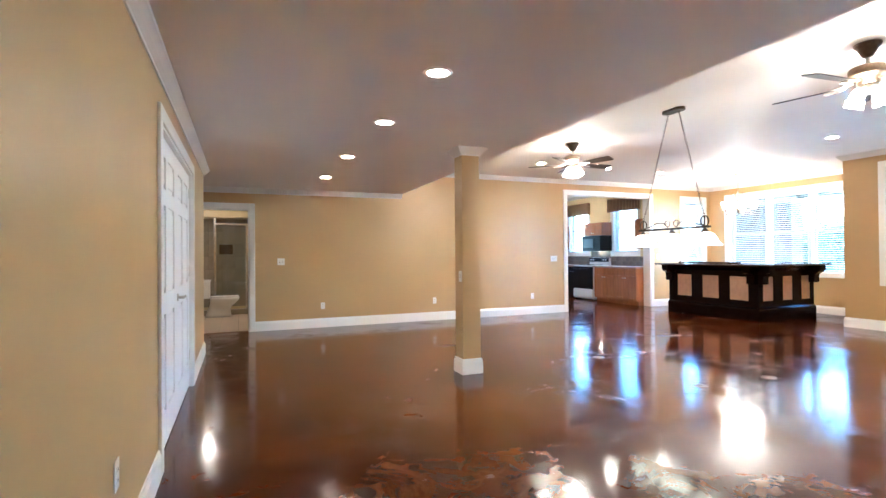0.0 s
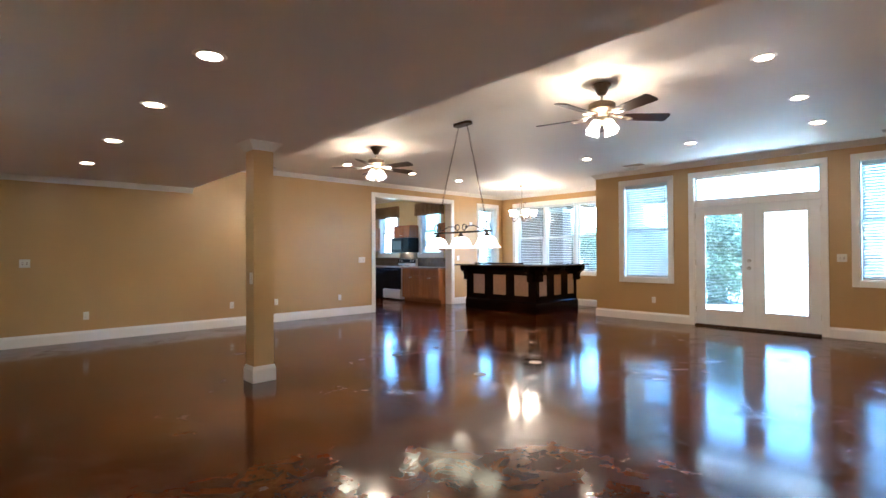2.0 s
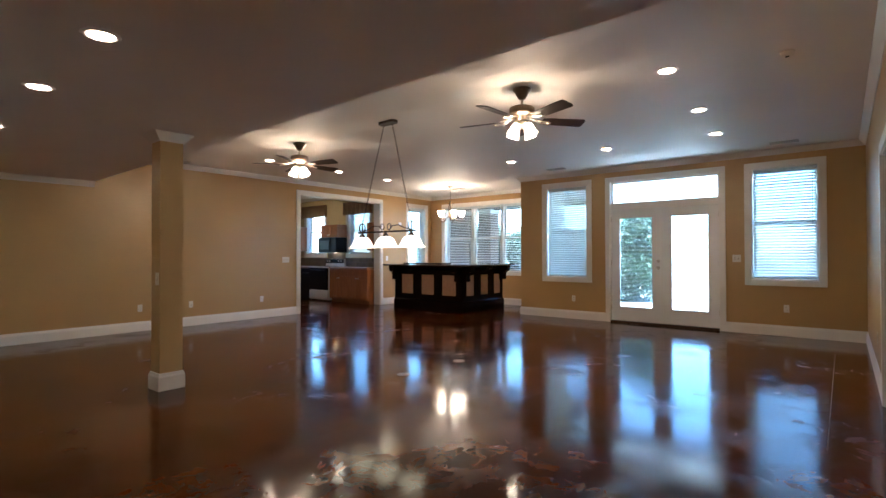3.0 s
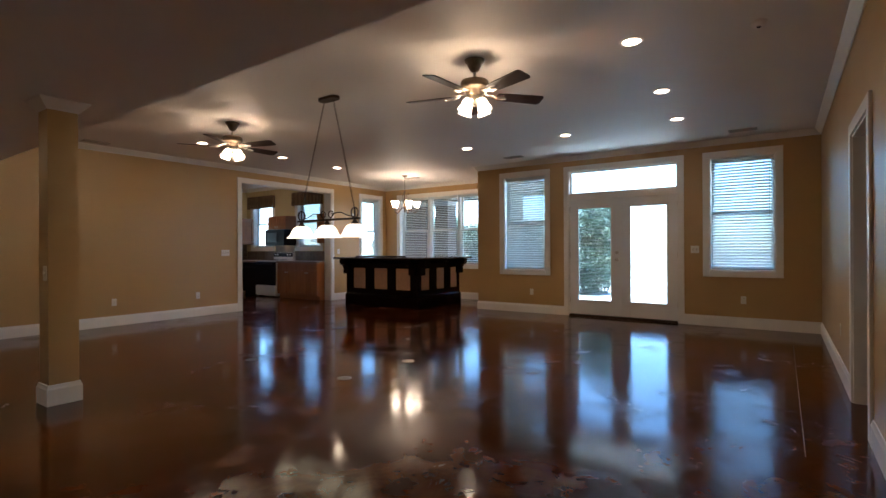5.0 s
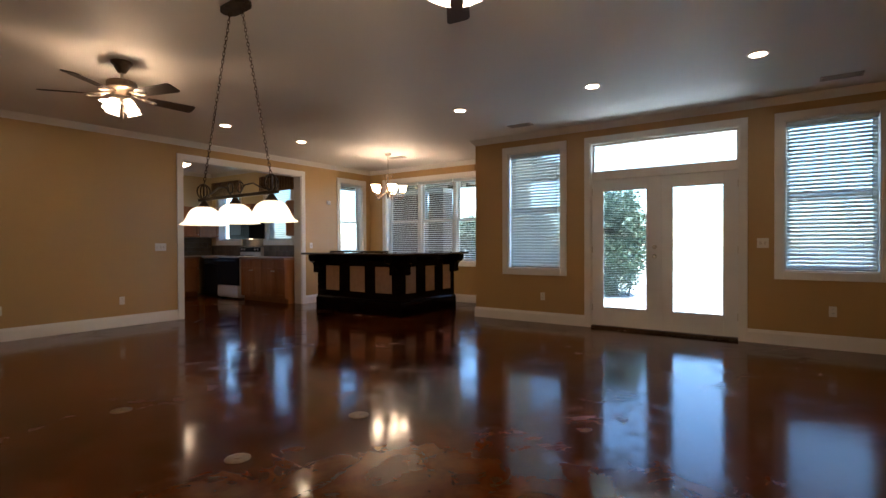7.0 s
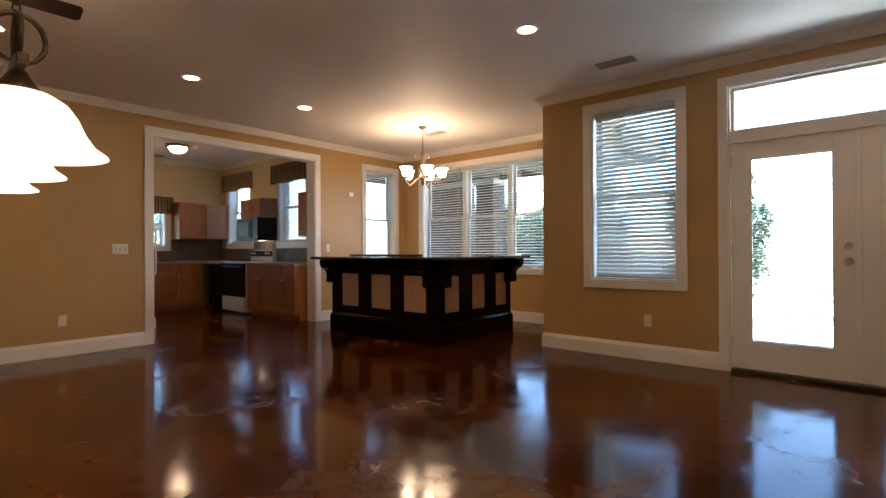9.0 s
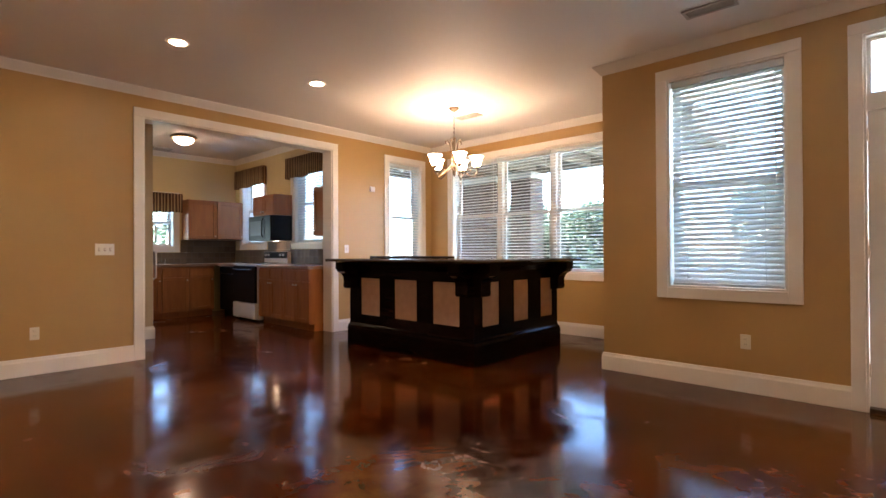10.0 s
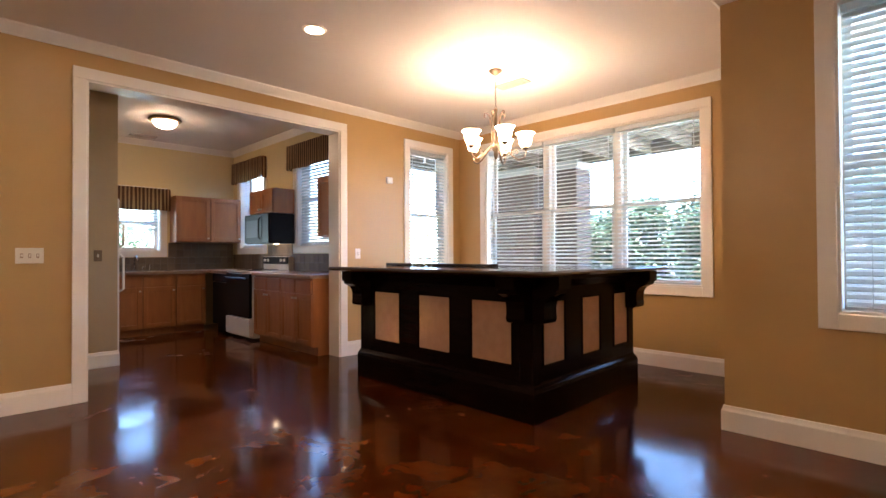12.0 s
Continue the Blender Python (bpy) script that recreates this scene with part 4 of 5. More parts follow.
def shrub(x, y, height, radius, count, seed, label, cone=True, name="shrub"):
    t = thing(name, (x, y, -0.2), label, "shrub" if name == "shrub" else "tree", "garden shrubs")
    tr = bmesh.new()
    tube(tr, [(0, 0, 0), (0.02, 0.01, height * 0.3), (-0.01, 0.02, height * 0.6)], 0.05)
    for a in (0.5, 2.6, 4.4):
        tube(tr, [(0, 0, height * 0.25), (radius * 0.4 * math.cos(a), radius * 0.4 * math.sin(a), height * 0.45)], 0.02)
    part("trunk", tr, M_BARK, t)
    rng = random.Random(seed)
    blobs = []
    for i in range(22):
        f = i / 21
        r = radius * ((1 - f) ** 0.75 * 0.6 + 0.16) if cone else radius * 0.45
        a = rng.uniform(0, 6.28)
        off = max(0, radius * ((1 - f * 0.85) if cone else 0.9) - r) * rng.uniform(0.5, 1.0)
        blobs.append((off * math.cos(a), off * math.sin(a), 0.15 + height * (0.08 + 0.86 * f), r, max(0.18, r * 0.8)))
    leaf_cloud("crown", blobs, count, 0.05, t, seed)
    return t


shrub(14.6, 4.6, 2.35, 1.1, 14000, 3, "tall dense evergreen shrub beside the patio", False)
for i, (x, y, h, r) in enumerate([(15.0, 6.9, 1.95, 0.95), (15.0, 8.3, 2.05, 0.95), (14.8, 9.7, 2.25, 1.0), (14.6, 11.2, 2.6, 1.0)]):
    shrub(x, y, h, r, 13000, 20 + i, "broad leafy hedge shrub behind the bay", False)
for i, (x, y, h, r) in enumerate([(16.6, 7.6, 1.9, 1.1), (16.7, 9.3, 2.0, 1.2), (16.6, 11.2, 2.3, 1.2), (15.6, 12.6, 2.5, 1.2)]):
    shrub(x, y, h, r, 9000, 40 + i, "tall dense hedge shrub at the back of the garden", False)
for i, (x, y, h, r) in enumerate([(9.2, 20.6, 2.3, 1.3), (11.0, 20.9, 2.6, 1.4), (12.9, 20.4, 2.4, 1.3)]):
    shrub(x, y, h, r, 6000, 60 + i, "leafy garden shrub behind the kitchen", False)

for x, y, w in ((13.1, 8.43, 0.22), (13.1, 9.5, 0.5)):
    t = thing("brick_pier", (x, y, -0.05), "square dark brick pier carrying the deck", "pier", "deck piers")
    part("shaft", boxes((-0.22, 0.22, -w, w, 0, 2.5), bevel=0.01), M_BRICK, t)
    part("cap", boxes((-0.25, 0.25, -w - 0.03, w + 0.03, 2.5, 2.615), bevel=0.01), M_CONC, t)
deck = thing("deck", (11.36, 5.0, 2.57), "weathered timber deck on piers above the bay", "deck")
for i in range(11):
    part("joist", boxes((0.0, 1.9, 0.02 + i * 0.55, 0.06 + i * 0.55, 0, 0.2)), M_DECK, deck)
part("rim_beam", boxes((1.9, 1.96, 0, 5.8, 0, 0.2)), M_DECK, deck)
board = mesh_of("deck_board", boxes((0.0, 0.135, 0, 5.8, 0.2, 0.235)), M_DECK)
for i in range(14):
    piece("deck_board", board, deck, (i * 0.14, 0, 0))

stair = thing("garden_stair", (15.6, 13.6, -0.2), "dark timber garden stair with a thin railing", "stair")
for y in (0, 0.95):
    part("stringer", prism(bmesh.new(), [(0, 0), (0.3, 0), (3.2, 2.1), (3.2, 2.4), (2.9, 2.4), (0, 0.3)], "y", y, y + 0.05), M_DECK, stair)
for i in range(12):
    part("tread", boxes((0.1 + i * 0.26, 0.4 + i * 0.26, 0.05, 0.95, 0.17 + i * 0.185, 0.205 + i * 0.185)), M_DECK, stair)
part("handrail", tube(bmesh.new(), [(0.1, 0.02, 1.15), (3.1, 0.02, 3.35)], 0.022), M_BRONZE, stair)
for i in range(13):
    x = 0.12 + i * 0.245
    part("baluster", tube(bmesh.new(), [(x, 0.02, 0.25 + (x - 0.1) * 0.733), (x, 0.02, 1.15 + (x - 0.1) * 0.733)], 0.009, 6), M_BRONZE, stair)


# ---- kitchen ----
KE, KN = onto("x", XK, -1), onto("y", YK, -1)
for n, put, hole, axis, label in (("window_5", KE, KWIN_A, "x", "white-cased kitchen window beside the corner"), ("window_6", KE, KWIN_B, "x", "white-cased kitchen window over the worktop"), ("window_7", KN, KWIN_N, "y", "small white-cased window over the sink")):
    t = casing(n, put, hole, 0.2, True, label)
    u0, u1, z0, z1 = hole[0] + 0.015, hole[1] - 0.015, hole[2] + 0.015, hole[3] - 0.015
    sash_unit(t, put, u0, u1, z0, z1)
    if axis == "x":
        blind(put, axis, -1, u0, u1, z0, z1, "white venetian blind in the kitchen window", tilt=14 if hole is KWIN_A else 50, group="kitchen blinds")
    else:
        blind(put, axis, -1, u0, u1, z0 + 0.3, z1, "half-raised white blind over the sink", group="kitchen blinds")


def valance(put, u0, u1, z0, z1):
    """A gathered cloth valance on a board."""
    x, y, _ = put((u0 + u1) / 2, 0, 0)
    t = thing("valance", (x, y, z0), "brown striped cloth valance above a kitchen window", "valance", "kitchen valances")
    bm = bmesh.new()
    n, rows = 48, []
    for k, z in enumerate((0.0, (z1 - z0) * 0.5, z1 - z0)):
        ring = []
        for i in range(n + 1):
            f = i / n
            d = 0.10 + (0.009 * math.sin(f * 46) + 0.005 * math.sin(f * 19 + 1)) * (1 - 0.35 * k)
            p = put(u0 + f * (u1 - u0), d, 0)
            ring.append(bm.verts.new((p[0] - x, p[1] - y, z + (0.008 * math.sin(f * 9) if k == 0 else 0))))
        rows.append(ring)
    for a, b in zip(rows, rows[1:]):
        for i in range(n):
            bm.faces.new((a[i], a[i + 1], b[i + 1], b[i]))
    bmesh.ops.solidify(bm, geom=bm.faces[:], thickness=0.006)
    part("skirt", bm, M_CLOTH, t, smooth=True)
    bd = bmesh.new()
    p, q = put(u0, 0.022, 0), put(u1, 0.085, 0)
    box(bd, min(p[0], q[0]) - x, max(p[0], q[0]) - x, min(p[1], q[1]) - y, max(p[1], q[1]) - y, z1 - z0 - 0.02, z1 - z0 - 0.002)
    part("board", bd, M_OAK, t)
    for u in (u0, u1):
        sd = bmesh.new()
        p, q = put(u - 0.004, 0.022, 0), put(u + 0.004, 0.10, 0)
        box(sd, min(p[0], q[0]) - x, max(p[0], q[0]) - x, min(p[1], q[1]) - y, max(p[1], q[1]) - y, 0.004, z1 - z0 - 0.022)
        part("return", sd, M_CLOTH, t)
    return t


valance(KE, 11.57, 12.68, 2.32, 2.66)
valance(KE, 9.68, 10.77, 2.32, 2.66)
valance(KN, 7.58, 8.53, 1.83, 2.17)


def cabinet(name, put, u0, u1, depth, z0, z1, doors, drawers, label, group, back=0.0):
    """A cabinet unit: body, drawer fronts over shaker doors with a recessed panel, round knobs."""
    x, y, _ = put((u0 + u1) / 2, back, 0)
    t = thing(name, (x, y, z0), label, "cabinet", group)
    def local(u, d, z):
        p = put(u, d + back, z)
        return (p[0] - x, p[1] - y, z)
    h = z1 - z0
    toe = 0.1 if z0 < 0.1 else 0.0
    body = bmesh.new()
    slab_at(body, local, u0 + 0.001, u1 - 0.001, 0.0, depth - 0.02, toe, h)
    if toe:
        slab_at(body, local, u0 + 0.001, u1 - 0.001, 0.0, depth - 0.085, 0, toe)
    part("body", body, M_OAK, t)
    top = h - 0.015
    if drawers:
        w = (u1 - u0) / drawers
        for i in range(drawers):
            a, b = u0 + i * w + 0.012, u0 + (i + 1) * w - 0.012
            part("drawer", slab_at(bmesh.new(), local, a, b, depth - 0.0195, depth, h - 0.165, h - 0.02, 0.004), M_OAK, t)
        top = h - 0.18
    w = (u1 - u0) / doors
    for i in range(doors):
        a, b = u0 + i * w + 0.006, u0 + (i + 1) * w - 0.006
        lo = toe + 0.012
        fr = bmesh.new()
        for q in ((a, a + 0.06, lo, top), (b - 0.06, b, lo, top), (a + 0.06, b - 0.06, lo, lo + 0.06), (a + 0.06, b - 0.06, top - 0.06, top)):
            slab_at(fr, local, q[0], q[1], depth - 0.0195, depth, q[2], q[3], 0.003)
        d = part("door", fr, M_OAK, t)
        part("panel", slab_at(bmesh.new(), local, a + 0.055, b - 0.055, depth - 0.0192, depth - 0.012, lo + 0.055, top - 0.055), M_OAK, d)
        ku = b - 0.03 if i % 2 == 0 else a + 0.03
        kz = top - 0.05 if toe else lo + 0.05
        k = bmesh.new()
        p, q = local(ku, depth, kz), local(ku, depth + 0.025, kz)
        tube(k, [p, q], 0.012, 10)
        part("knob", k, M_NICKEL, d, "small nickel knob")
    return t


cabinet("base_cabinet", KN, 7.42, 8.03, 0.62, 0.0, 0.87, 1, 1, "honey wooden base cabinet under the worktop", "base cabinets")
cabinet("base_cabinet", KN, 8.03, 8.46, 0.62, 0.0, 0.87, 1, 1, "honey wooden base cabinet below the sink", "base cabinets")
cabinet("base_cabinet", KN, 8.46, 8.88, 0.62, 0.0, 0.87, 1, 1, "honey wooden base cabinet with one drawer", "base cabinets")
cabinet("base_cabinet", KE, 9.98, 10.72, 0.60, 0.0, 0.87, 2, 2, "honey wooden two-door base cabinet beside the stove", "base cabinets")
cabinet("base_cabinet", KE, 9.25, 9.98, 0.60, 0.0, 0.87, 2, 2, "honey wooden two-door base cabinet by the opening", "base cabinets")
cabinet("wall_cabinet", KN, 8.55, 9.05, 0.33, 1.35, 2.06, 1, 0, "honey wooden wall cabinet over the backsplash", "wall cabinets")
cabinet("wall_cabinet", KN, 9.05, 9.54, 0.33, 1.35, 2.06, 1, 0, "honey wooden wall cabinet in the corner", "wall cabinets")
cabinet("wall_cabinet", KE, 10.70, 11.42, 0.35, 1.72, 2.06, 2, 0, "short honey wooden cabinet above the microwave", "wall cabinets")
cabinet("wall_cabinet", KE, 9.24, 9.54, 0.35, 1.35, 2.06, 1, 0, "narrow honey wooden wall cabinet beside the window", "wall cabinets")
wt = tagged(part("worktop", boxes((7.35, XK - 0.001, YK - 0.645, YK - 0.001, 0.872, 0.912), (XK - 0.625, XK - 0.001, 11.56, YK - 0.645, 0.872, 0.912), bevel=0.004), M_LAM), "speckled brown laminate worktop under the window", "worktop")
wt2 = tagged(part("worktop", boxes((XK - 0.625, XK - 0.001, 9.235, 10.735, 0.872, 0.912), bevel=0.004), M_LAM), "speckled brown laminate worktop beside the stove", "worktop")

st = thing("stove", (XK - 0.33, 11.145, 0), "white freestanding stove with black oven door", "stove")
part("body", boxes((-0.27, 0.325, -0.395, 0.395, 0.03, 0.905)), M_WHITE, st)
part("cooktop", boxes((-0.31, 0.325, -0.4, 0.4, 0.905, 0.925), bevel=0.004), M_WHITE, st)
part("oven_door", boxes((-0.31, -0.271, -0.385, 0.385, 0.3, 0.89), bevel=0.005), M_BLACK, st, "black glass oven door")
part("oven_handle", tube(bmesh.new(), [(-0.345, -0.33, 0.83), (-0.345, 0.33, 0.83)], 0.012), M_BLACK, st)
part("drawer", boxes((-0.315, -0.271, -0.39, 0.39, 0.05, 0.285), bevel=0.006), M_WHITE, st, "white storage drawer")
part("backguard", boxes((0.25, 0.325, -0.4, 0.4, 0.926, 1.12), bevel=0.008), M_WHITE, st)
part("control_panel", boxes((0.236, 0.2495, -0.385, 0.385, 1.01, 1.115), bevel=0.004), M_BLACK, st, "black control panel")
for y in (-0.3, -0.2, 0.2, 0.3):
    part("control_knob", tube(bmesh.new(), [(0.2355, y, 1.065), (0.216, y, 1.065)], 0.02, 12), M_WHITE, st)
for x, y, r in ((-0.15, -0.19, 0.1), (-0.15, 0.19, 0.08), (0.1, -0.19, 0.08), (0.1, 0.19, 0.1)):
    b = bmesh.new()
    for k in (1.0, 0.72, 0.44):
        tube(b, [(x + r * k * math.cos(q), y + r * k * math.sin(q), 0.932) for q in (2 * math.pi * j / 20 for j in range(21))], 0.005, 5)
    part("burner_coil", b, M_BLACK, st)

dw = thing("dishwasher", (XK - 0.31, 11.88, 0), "black dishwasher under the corner worktop", "dishwasher")
part("body", boxes((-0.24, 0.3, -0.3, 0.3, 0.1, 0.868)), M_BLACK, dw)
part("front", boxes((-0.28, -0.241, -0.297, 0.297, 0.11, 0.74), bevel=0.004), M_BLACK, dw)
part("control_strip", boxes((-0.285, -0.241, -0.297, 0.297, 0.75, 0.866), bevel=0.004), M_BLACK, dw)
part("toe_plate", boxes((-0.2, 0.3, -0.3, 0.3, 0.0, 0.099)), M_BLACK, dw)

mw = thing("microwave", (XK, 11.08, 1.30), "black over-the-range microwave under a cabinet", "microwave")
part("body", boxes((-0.37, -0.001, -0.38, 0.38, 0, 0.415)), M_BLACK, mw)
part("door", boxes((-0.405, -0.371, -0.17, 0.378, 0.01, 0.41), bevel=0.004), M_BLACK, mw)
part("door_window", boxes((-0.408, -0.4055, -0.08, 0.31, 0.09, 0.33)), M_GREYGLASS, mw, "grey door window")
part("keypad", boxes((-0.405, -0.371, -0.378, -0.175, 0.01, 0.41), bevel=0.004), M_BLACK, mw)
part("handle", tube(bmesh.new(), [(-0.405, -0.13, 0.06), (-0.43, -0.13, 0.09), (-0.43, -0.13, 0.33), (-0.405, -0.13, 0.36)], 0.011), M_BLACK, mw)
part("under_light", boxes((-0.13, -0.08, -0.04, 0.04, -0.003, -0.001)), M_BULB, mw, "small lit lamp under the microwave")

fr = thing("refrigerator", (6.67, 11.0, 0), "white refrigerator behind the stub wall", "refrigerator")
part("body", boxes((-0.3, 0.66, -0.5, 0.4, 0.02, 1.75), bevel=0.01), M_WHITE, fr)
part("freezer_door", boxes((0.662, 0.72, -0.5, 0.4, 1.2, 1.75), bevel=0.01), M_WHITE, fr)
part("fridge_door", boxes((0.662, 0.72, -0.5, 0.4, 0.1, 1.19), bevel=0.01), M_WHITE, fr)
for z0, z1 in ((1.23, 1.5), (0.75, 1.15)):
    part("handle", tube(bmesh.new(), [(0.72, -0.45, z0), (0.765, -0.45, z0 + 0.03), (0.765, -0.45, z1 - 0.03), (0.72, -0.45, z1)], 0.013), M_WHITE, fr, smooth=True)

sink = thing("sink", (8.05, YK - 0.3, 0.913), "steel double sink set into the worktop", "sink")
part("rim", boxes((-0.4, 0.4, -0.24, -0.21, 0, 0.008), (-0.4, 0.4, 0.2, 0.24, 0, 0.008), (-0.4, -0.37, -0.21, 0.2, 0, 0.008), (0.37, 0.4, -0.21, 0.2, 0, 0.008), (-0.02, 0.02, -0.21, 0.2, 0, 0.008)), M_STEEL, sink)
# flat dark sheets: the shade down in the bowls, put in as colour
part("bowl", boxes((-0.37, -0.02, -0.21, 0.2, 0.0005, 0.003), (0.02, 0.37, -0.21, 0.2, 0.0005, 0.003)), M_BRONZE, sink)
fc = thing("faucet", (8.05, YK - 0.09, 0.913), "steel kitchen faucet with arched spout and side spray", "faucet")
part("spout", tube(bmesh.new(), [(0, 0, 0.0), (0, 0, 0.16), (0.0, -0.03, 0.21), (0, -0.1, 0.22), (0, -0.17, 0.18), (0, -0.18, 0.15)], 0.012), M_STEEL, fc, smooth=True)
part("deck_plate", boxes((-0.12, 0.12, -0.025, 0.025, 0, 0.012), bevel=0.003), M_STEEL, fc)
for x in (-0.1, 0.1):
    part("tap_handle", tube(bmesh.new(), [(x, 0, 0.01), (x, 0, 0.05), (x * 1.5, 0, 0.065)], 0.01), M_STEEL, fc)
part("side_spray", tube(bmesh.new(), [(0.2, 0, 0.0), (0.2, 0, 0.09)], 0.014), M_STEEL, fc)


# ---- backsplash tiles ----
def tiled(name, put, u0, u1, z0, z1, step, material, label, skip=(), d=0.012, grout=0.006):
    p, q = put(u0, 0.001, 0), put(u1, d - 0.004, 0)
    base = structure(name, box(bmesh.new(), min(p[0], q[0]), max(p[0], q[0]), min(p[1], q[1]), max(p[1], q[1]), z0, z1), M_GROUT, label, "tiling")
    nu, nz = max(1, round((u1 - u0) / step)), max(1, round((z1 - z0) / step))
    su, sz = (u1 - u0) / nu, (z1 - z0) / nz
    a, b = put(0, d - 0.004, 0), put(su - grout, d, 0)
    me = mesh_of("tile", box(bmesh.new(), min(a[0], b[0]) - a[0], max(a[0], b[0]) - a[0], min(a[1], b[1]) - a[1], max(a[1], b[1]) - a[1], 0, sz - grout), material)
    for i in range(nu):
        for j in range(nz):
            u, z = u0 + i * su + grout / 2, z0 + j * sz + grout / 2
            c = put(u, d - 0.004, z)
            piece("tile", me, base, (c[0], c[1], z))
    return base


tiled("backsplash", KN, 7.40, XK - 0.014, 0.914, 1.115, 0.1, M_TILE, "dark slate tile backsplash along the worktop")
tiled("backsplash", KN, 8.53, XK - 0.014, 1.116, 1.345, 0.115, M_TILE, "dark slate tile backsplash under the cabinets")
tiled("backsplash", KE, 9.24, YK - 0.014, 0.914, 1.155, 0.12, M_TILE, "dark slate tile backsplash behind the stove")
tiled("backsplash", KE, 10.78, 11.54, 1.156, 1.295, 0.14, M_TILE, "dark slate tile backsplash below the microwave")


# ---- bathroom ----
BN = onto("y", 12.4, -1)
structure("shower_wall", boxes((-0.9, -0.8, 11.7, 12.6, 0, 2.42), (0.56, 0.66, 11.7, 12.6, 0, 2.42), (-0.8, 0.56, 12.4, 12.6, 0, 2.42), (-0.8, 0.56, 11.7, 12.4, 2.08, 2.42)), M_KWALL, "plain walls round the shower recess", "wall")
tiled("shower_tiling", BN, -0.8, 0.56, 0.12, 2.08, 0.3, M_SHOWER, "taupe stone tiles on the shower back wall")
tiled("shower_tiling", onto("x", 0.56, -1), 11.72, 12.385, 0.12, 2.08, 0.3, M_SHOWER, "taupe stone tiles on the shower side wall")
sd = thing("shower_screen", (0, 11.72, 0), "framed glass shower screen on a tiled kerb", "shower screen")
part("kerb", boxes((-0.8, 0.56, -0.05, 0.06, 0.0, 0.12), bevel=0.006), M_SHOWER, sd)
part("frame", boxes((0.5, 0.555, -0.02, 0.02, 0.121, 1.95), (-0.12, -0.08, -0.02, 0.02, 0.121, 2.05), (-0.08, 0.5, -0.02, 0.02, 1.91, 1.95)), M_STEEL, sd)
g = part("pane", boxes((-0.08, 0.5, -0.004, 0.004, 0.13, 1.91)), M_SHOWERGLASS, sd)
nb = thing("shower_niche", (0.1, 12.386, 1.29), "shower wall niche, its shade painted as a dark plate", "niche")
# no hollow is cut; a dark plate paints the recess's shade
part("back", boxes((-0.14, 0.14, -0.003, 0.0, 0, 0.22)), M_BRONZE, nb)
part("frame", boxes((-0.16, 0.16, -0.012, -0.001, -0.02, 0.0), (-0.16, 0.16, -0.012, -0.001, 0.22, 0.24), (-0.16, -0.14, -0.012, -0.001, 0, 0.22), (0.14, 0.16, -0.012, -0.001, 0, 0.22)), M_SHOWER, nb)

wc = thing("toilet", (-0.33, 11.36, 0.012), "white porcelain two-piece toilet with closed seat", "toilet", rz=0)
bw = bmesh.new()
def oval(bm, rings, n=24):
    rs = [[bm.verts.new((cx + rx * math.cos(a), ry * math.sin(a), z)) for a in (2 * math.pi * j / n for j in range(n))] for cx, rx, ry, z in rings]
    for a, b in zip(rs, rs[1:]):
        for j in range(n):
            bm.faces.new((a[j], a[(j + 1) % n], b[(j + 1) % n], b[j]))
    bm.faces.new(rs[0][::-1])
    bm.faces.new(rs[-1])
    return bm
part("bowl", oval(bw, [(0.31, 0.25, 0.12, 0), (0.31, 0.24, 0.11, 0.05), (0.32, 0.215, 0.1, 0.15), (0.35, 0.215, 0.115, 0.22), (0.40, 0.25, 0.155, 0.29), (0.425, 0.275, 0.182, 0.35), (0.43, 0.28, 0.19, 0.4)]), M_CERAM, wc, smooth=True)
part("seat", oval(bmesh.new(), [(0.42, 0.275, 0.19, 0.402), (0.42, 0.28, 0.195, 0.415), (0.42, 0.275, 0.19, 0.43), (0.42, 0.24, 0.16, 0.438)]), M_CERAM, wc, smooth=True)
part("tank", boxes((-0.02, 0.17, -0.22, 0.22, 0.39, 0.74), bevel=0.02), M_CERAM, wc)
part("tank_lid", boxes((-0.03, 0.18, -0.23, 0.23, 0.741, 0.775), bevel=0.01), M_CERAM, wc)
part("flush_lever", tube(bmesh.new(), [(0.172, -0.16, 0.68), (0.19, -0.16, 0.68), (0.195, -0.09, 0.675)], 0.007), M_STEEL, wc)
bf = structure("bath_floor", boxes((-2.0, 0.66, YN + 0.1, 12.6, 0.0005, 0.004)), M_GROUT, "beige tiled bathroom floor", "floor")
me = mesh_of("tile", boxes((0, 0.296, 0, 0.296, 0.004, 0.011)), M_BATHFL)
for i in range(5):
    for j in range(11):
        if -0.84 + i * 0.3 + 0.296 < 0.66 and YN + 0.1 + j * 0.3 + 0.296 < 11.66 + 0.3:
            piece("tile", me, bf, (-0.84 + i * 0.3, YN + 0.1 + j * 0.3, 0))


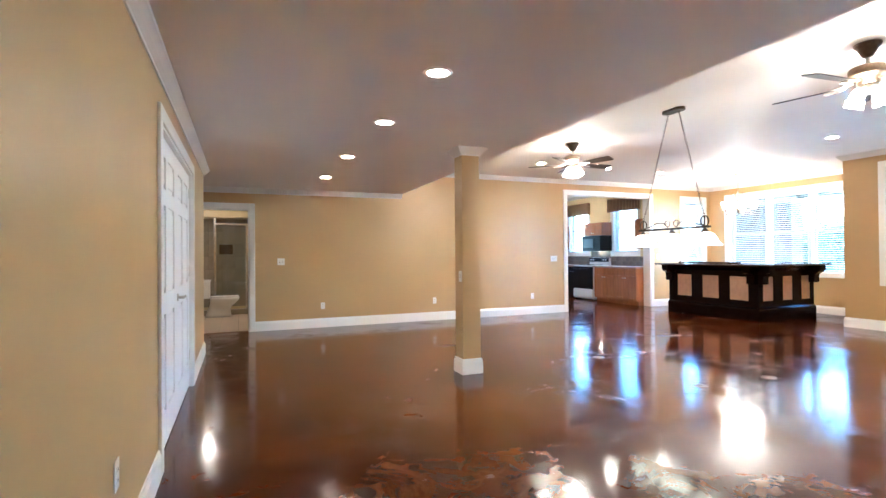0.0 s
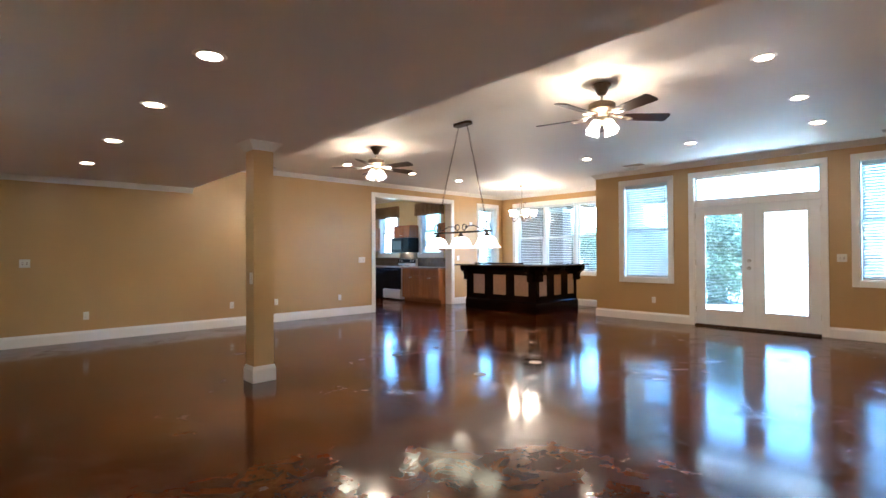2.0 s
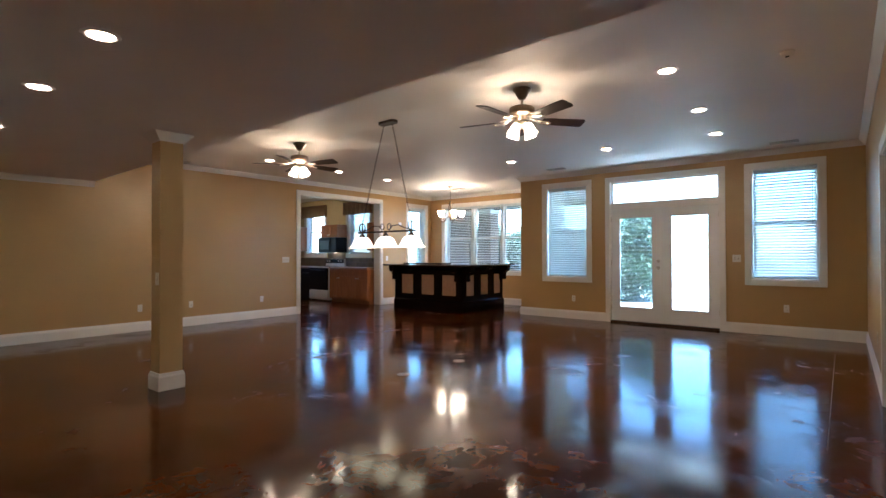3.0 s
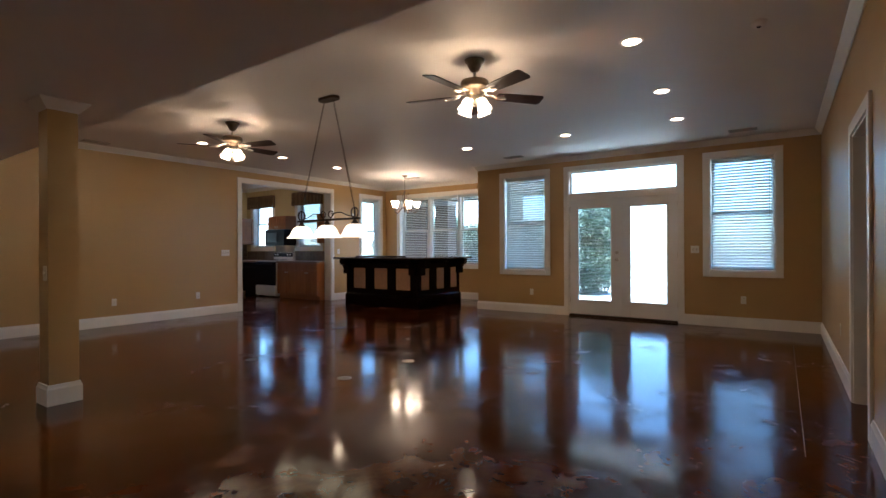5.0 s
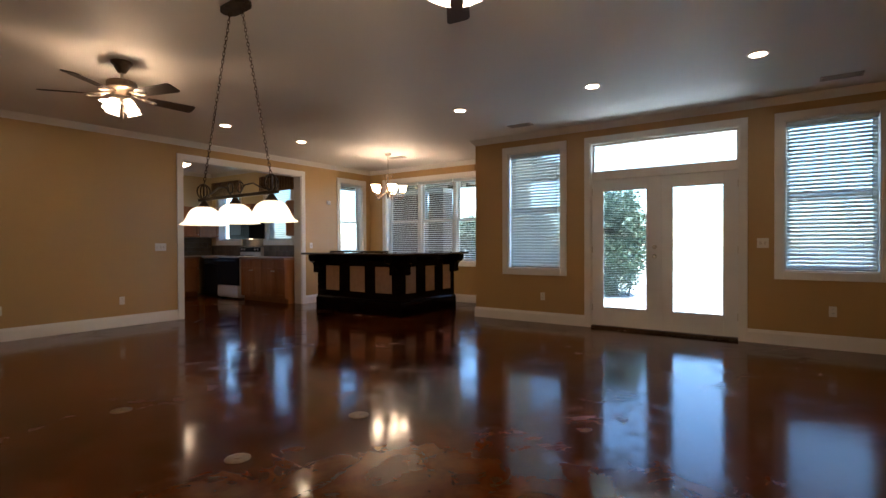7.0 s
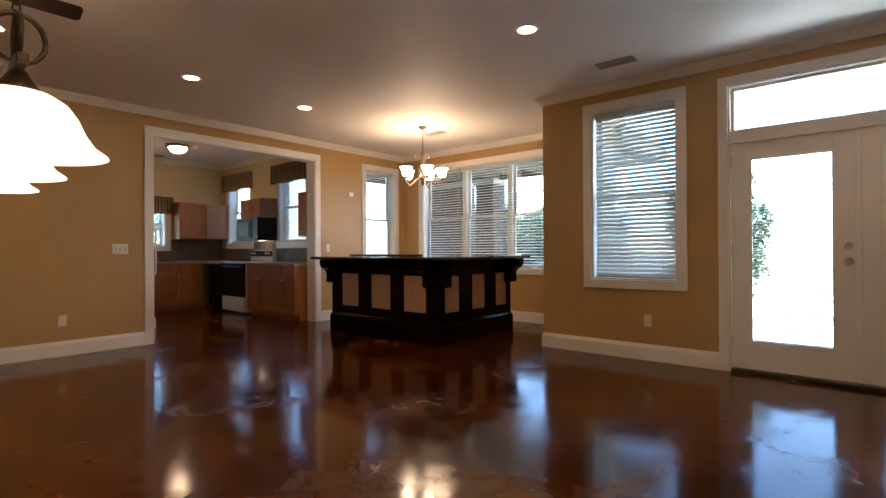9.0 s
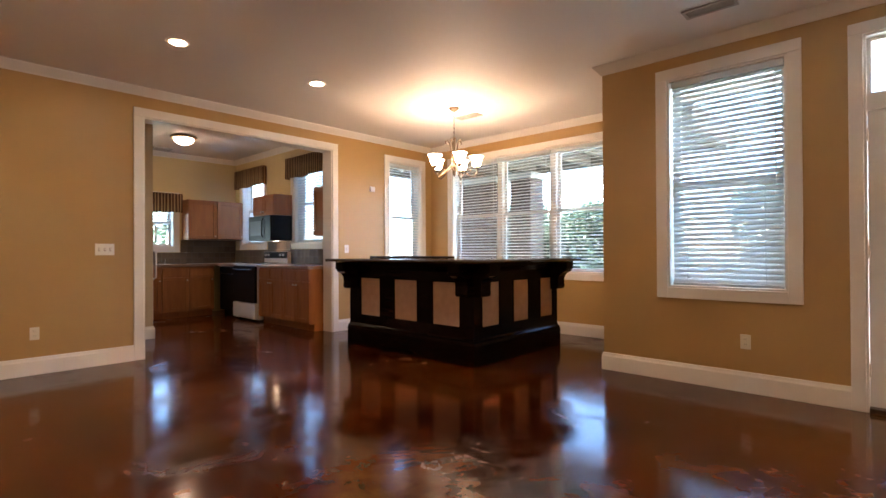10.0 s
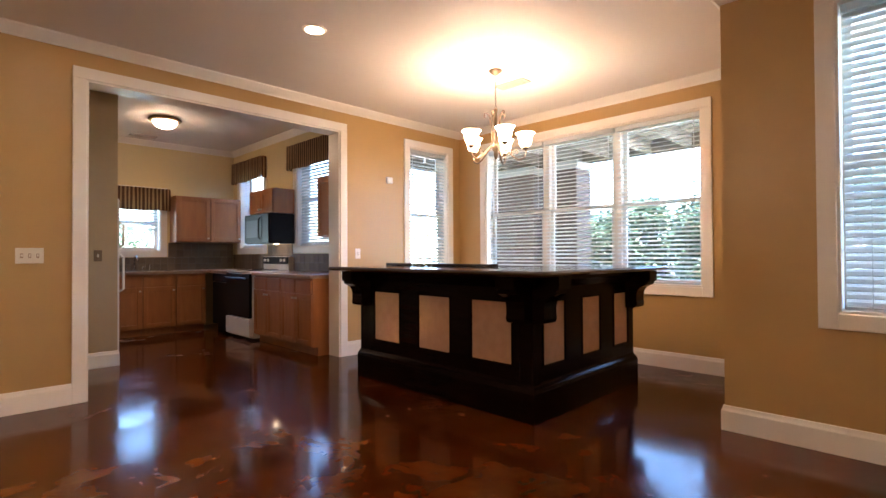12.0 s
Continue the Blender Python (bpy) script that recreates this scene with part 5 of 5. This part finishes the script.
# ---- wall plates, vents and other small fittings ----
def plate(put, u, z, gangs, kind, label):
    """A switch or socket plate on a wall: gangs side by side."""
    x, y, _ = put(u, 0, 0)
    t = thing("wall_switch" if kind == "switch" else "wall_outlet", (x, y, z), label, "switch" if kind == "switch" else "outlet", "wall plates")
    def local(uu, d, zz):
        p = put(u + uu, d, zz)
        return (p[0] - x, p[1] - y, zz)
    w = 0.035 + 0.023 * (gangs - 1)
    part("plate", slab_at(bmesh.new(), local, -w, w, 0.0005, 0.006, -0.057, 0.057, 0.002), M_PLATE, t)
    for g in range(gangs):
        c = (g - (gangs - 1) / 2) * 0.046
        if kind == "switch":
            part("slot", slab_at(bmesh.new(), local, c - 0.008, c + 0.008, 0.0061, 0.0066, -0.016, 0.016), M_LAM, t)
            part("toggle", slab_at(bmesh.new(), local, c - 0.005, c + 0.005, 0.0068, 0.017, -0.008, 0.012, 0.001), M_PLATE, t)
        else:
            for dz in (-0.02, 0.02):
                part("socket", slab_at(bmesh.new(), local, c - 0.016, c + 0.016, 0.0062, 0.008, dz - 0.014, dz + 0.014, 0.001), M_PLATE, t)
                # raised dark bars; the shade inside the slots is put in as colour
                part("slot", slab_at(bmesh.new(), local, c - 0.007, c - 0.005, 0.0081, 0.0086, dz - 0.005, dz + 0.006), M_SLOT, t)
                part("slot", slab_at(bmesh.new(), local, c + 0.005, c + 0.007, 0.0081, 0.0086, dz - 0.005, dz + 0.006), M_SLOT, t)
    return t


OUTLET, SWITCH = "ivory duplex outlet low on the wall", "ivory light switch on the wall"
for u in (1.72, 3.81, 4.62, 5.98):
    plate(NORTH, u, 0.375, 1, "outlet", OUTLET)
plate(NORTH, 1.03, 1.15, 2, "switch", "ivory double light switch beside the bathroom")
plate(NORTH, 6.52, 1.14, 3, "switch", "ivory triple light switch beside the kitchen opening")
plate(NORTH, 9.42, 1.15, 1, "switch", SWITCH)
plate(EAST, 1.42, 1.165, 2, "switch", "ivory double light switch beside the patio doors")
plate(EAST, 0.78, 0.415, 1, "outlet", OUTLET)
plate(EAST, 4.15, 0.39, 1, "outlet", OUTLET)
plate(WEST, 2.45, 0.44, 1, "outlet", OUTLET)
plate(SOUTH, 7.0, 0.42, 1, "outlet", OUTLET)
plate(onto("x", 2.532, -1), 5.0, 1.02, 1, "switch", "ivory light switch on the column")
sw = plate(onto("y", 10.35, -1), 7.17, 1.14, 1, "switch", "dull brass light switch on the stub wall")
for o in sw.children:
    o.data.materials[0] = M_ANTIQUE if o.name.startswith("plate") else M_PLATE
plate(KN, 8.62, 1.1, 1, "outlet", "dark outlet in the backsplash")
th = thing("thermostat", (9.88, YN, 2.0), "small white sensor box high on the wall", "sensor")
part("case", boxes((-0.045, 0.045, -0.025, -0.001, 0, 0.075), bevel=0.005), M_PLATE, th)
part("grille", boxes((-0.025, 0.025, -0.028, -0.0255, 0.02, 0.05)), M_TRIM, th)


def vent(x, y, z, lx, ly, label):
    t = thing("ceiling_vent", (x, y, z), label, "vent", "ceiling vents")
    # dark sheet painted as the shade of the duct behind the louvres
    part("backing", boxes((-lx / 2, lx / 2, -ly / 2, ly / 2, -0.004, -0.001)), M_SLOT, t)
    fr = bmesh.new()
    box(fr, -lx / 2 - 0.02, lx / 2 + 0.02, -ly / 2 - 0.02, -ly / 2, -0.012, -0.001)
    box(fr, -lx / 2 - 0.02, lx / 2 + 0.02, ly / 2, ly / 2 + 0.02, -0.012, -0.001)
    box(fr, -lx / 2 - 0.02, -lx / 2, -ly / 2, ly / 2, -0.012, -0.001)
    box(fr, lx / 2, lx / 2 + 0.02, -ly / 2, ly / 2, -0.012, -0.001)
    part("frame", fr, M_VENT, t)
    long_x = lx > ly
    for i in range(5):
        o = (i + 0.5) / 5 - 0.5
        if long_x:
            part("louvre", boxes((-lx / 2, lx / 2, o * ly - 0.004, o * ly + 0.004, -0.014, -0.005)), M_VENT, t)
        else:
            part("louvre", boxes((o * lx - 0.004, o * lx + 0.004, -ly / 2, ly / 2, -0.014, -0.005)), M_VENT, t)
    return t


vent(9.08, 4.24, ZC, 0.1, 0.3, "painted metal air vent in the ceiling")
vent(9.1, 0.75, ZC, 0.1, 0.3, "painted metal air vent in the ceiling")
vent(4.27, 8.72, ZC, 0.3, 0.1, "painted metal air vent near the long wall")
vent(10.03, 7.27, ZC, 0.1, 0.3, "painted metal air vent above the bay")
vent(8.1, 12.5, ZK, 0.3, 0.1, "painted metal air vent in the kitchen ceiling")
sp = thing("smoke_detector", (5.36, 0.44, ZC), "small white ceiling detector", "detector")
part("case", lathe(bmesh.new(), [(0.02, -0.035), (0.045, -0.03), (0.055, -0.001)], 20), M_PLATE, sp, smooth=True)
part("sounder", lathe(bmesh.new(), [(0.012, -0.042), (0.015, -0.036)], 12), M_SLOT, sp)
for x, y in ((4.36, 5.05), (5.24, 3.59), (4.37, 3.65)):
    t = thing("floor_outlet", (x, y, 0.0), "round brass floor outlet cover set in concrete", "floor outlet", "floor outlets")
    part("cover", lathe(bmesh.new(), [(0.07, 0.0005), (0.068, 0.004), (0.05, 0.006)], 24), M_ANTIQUE, t)
    part("screw_plug", lathe(bmesh.new(), [(0.02, 0.0062), (0.018, 0.009)], 12), M_ANTIQUE, t)
structure("floor_joint", boxes((4.6, 8.4, 0.20, 0.206, 0.0002, 0.001)), M_GROUT, "pale saw-cut joint line in the concrete", "joint")
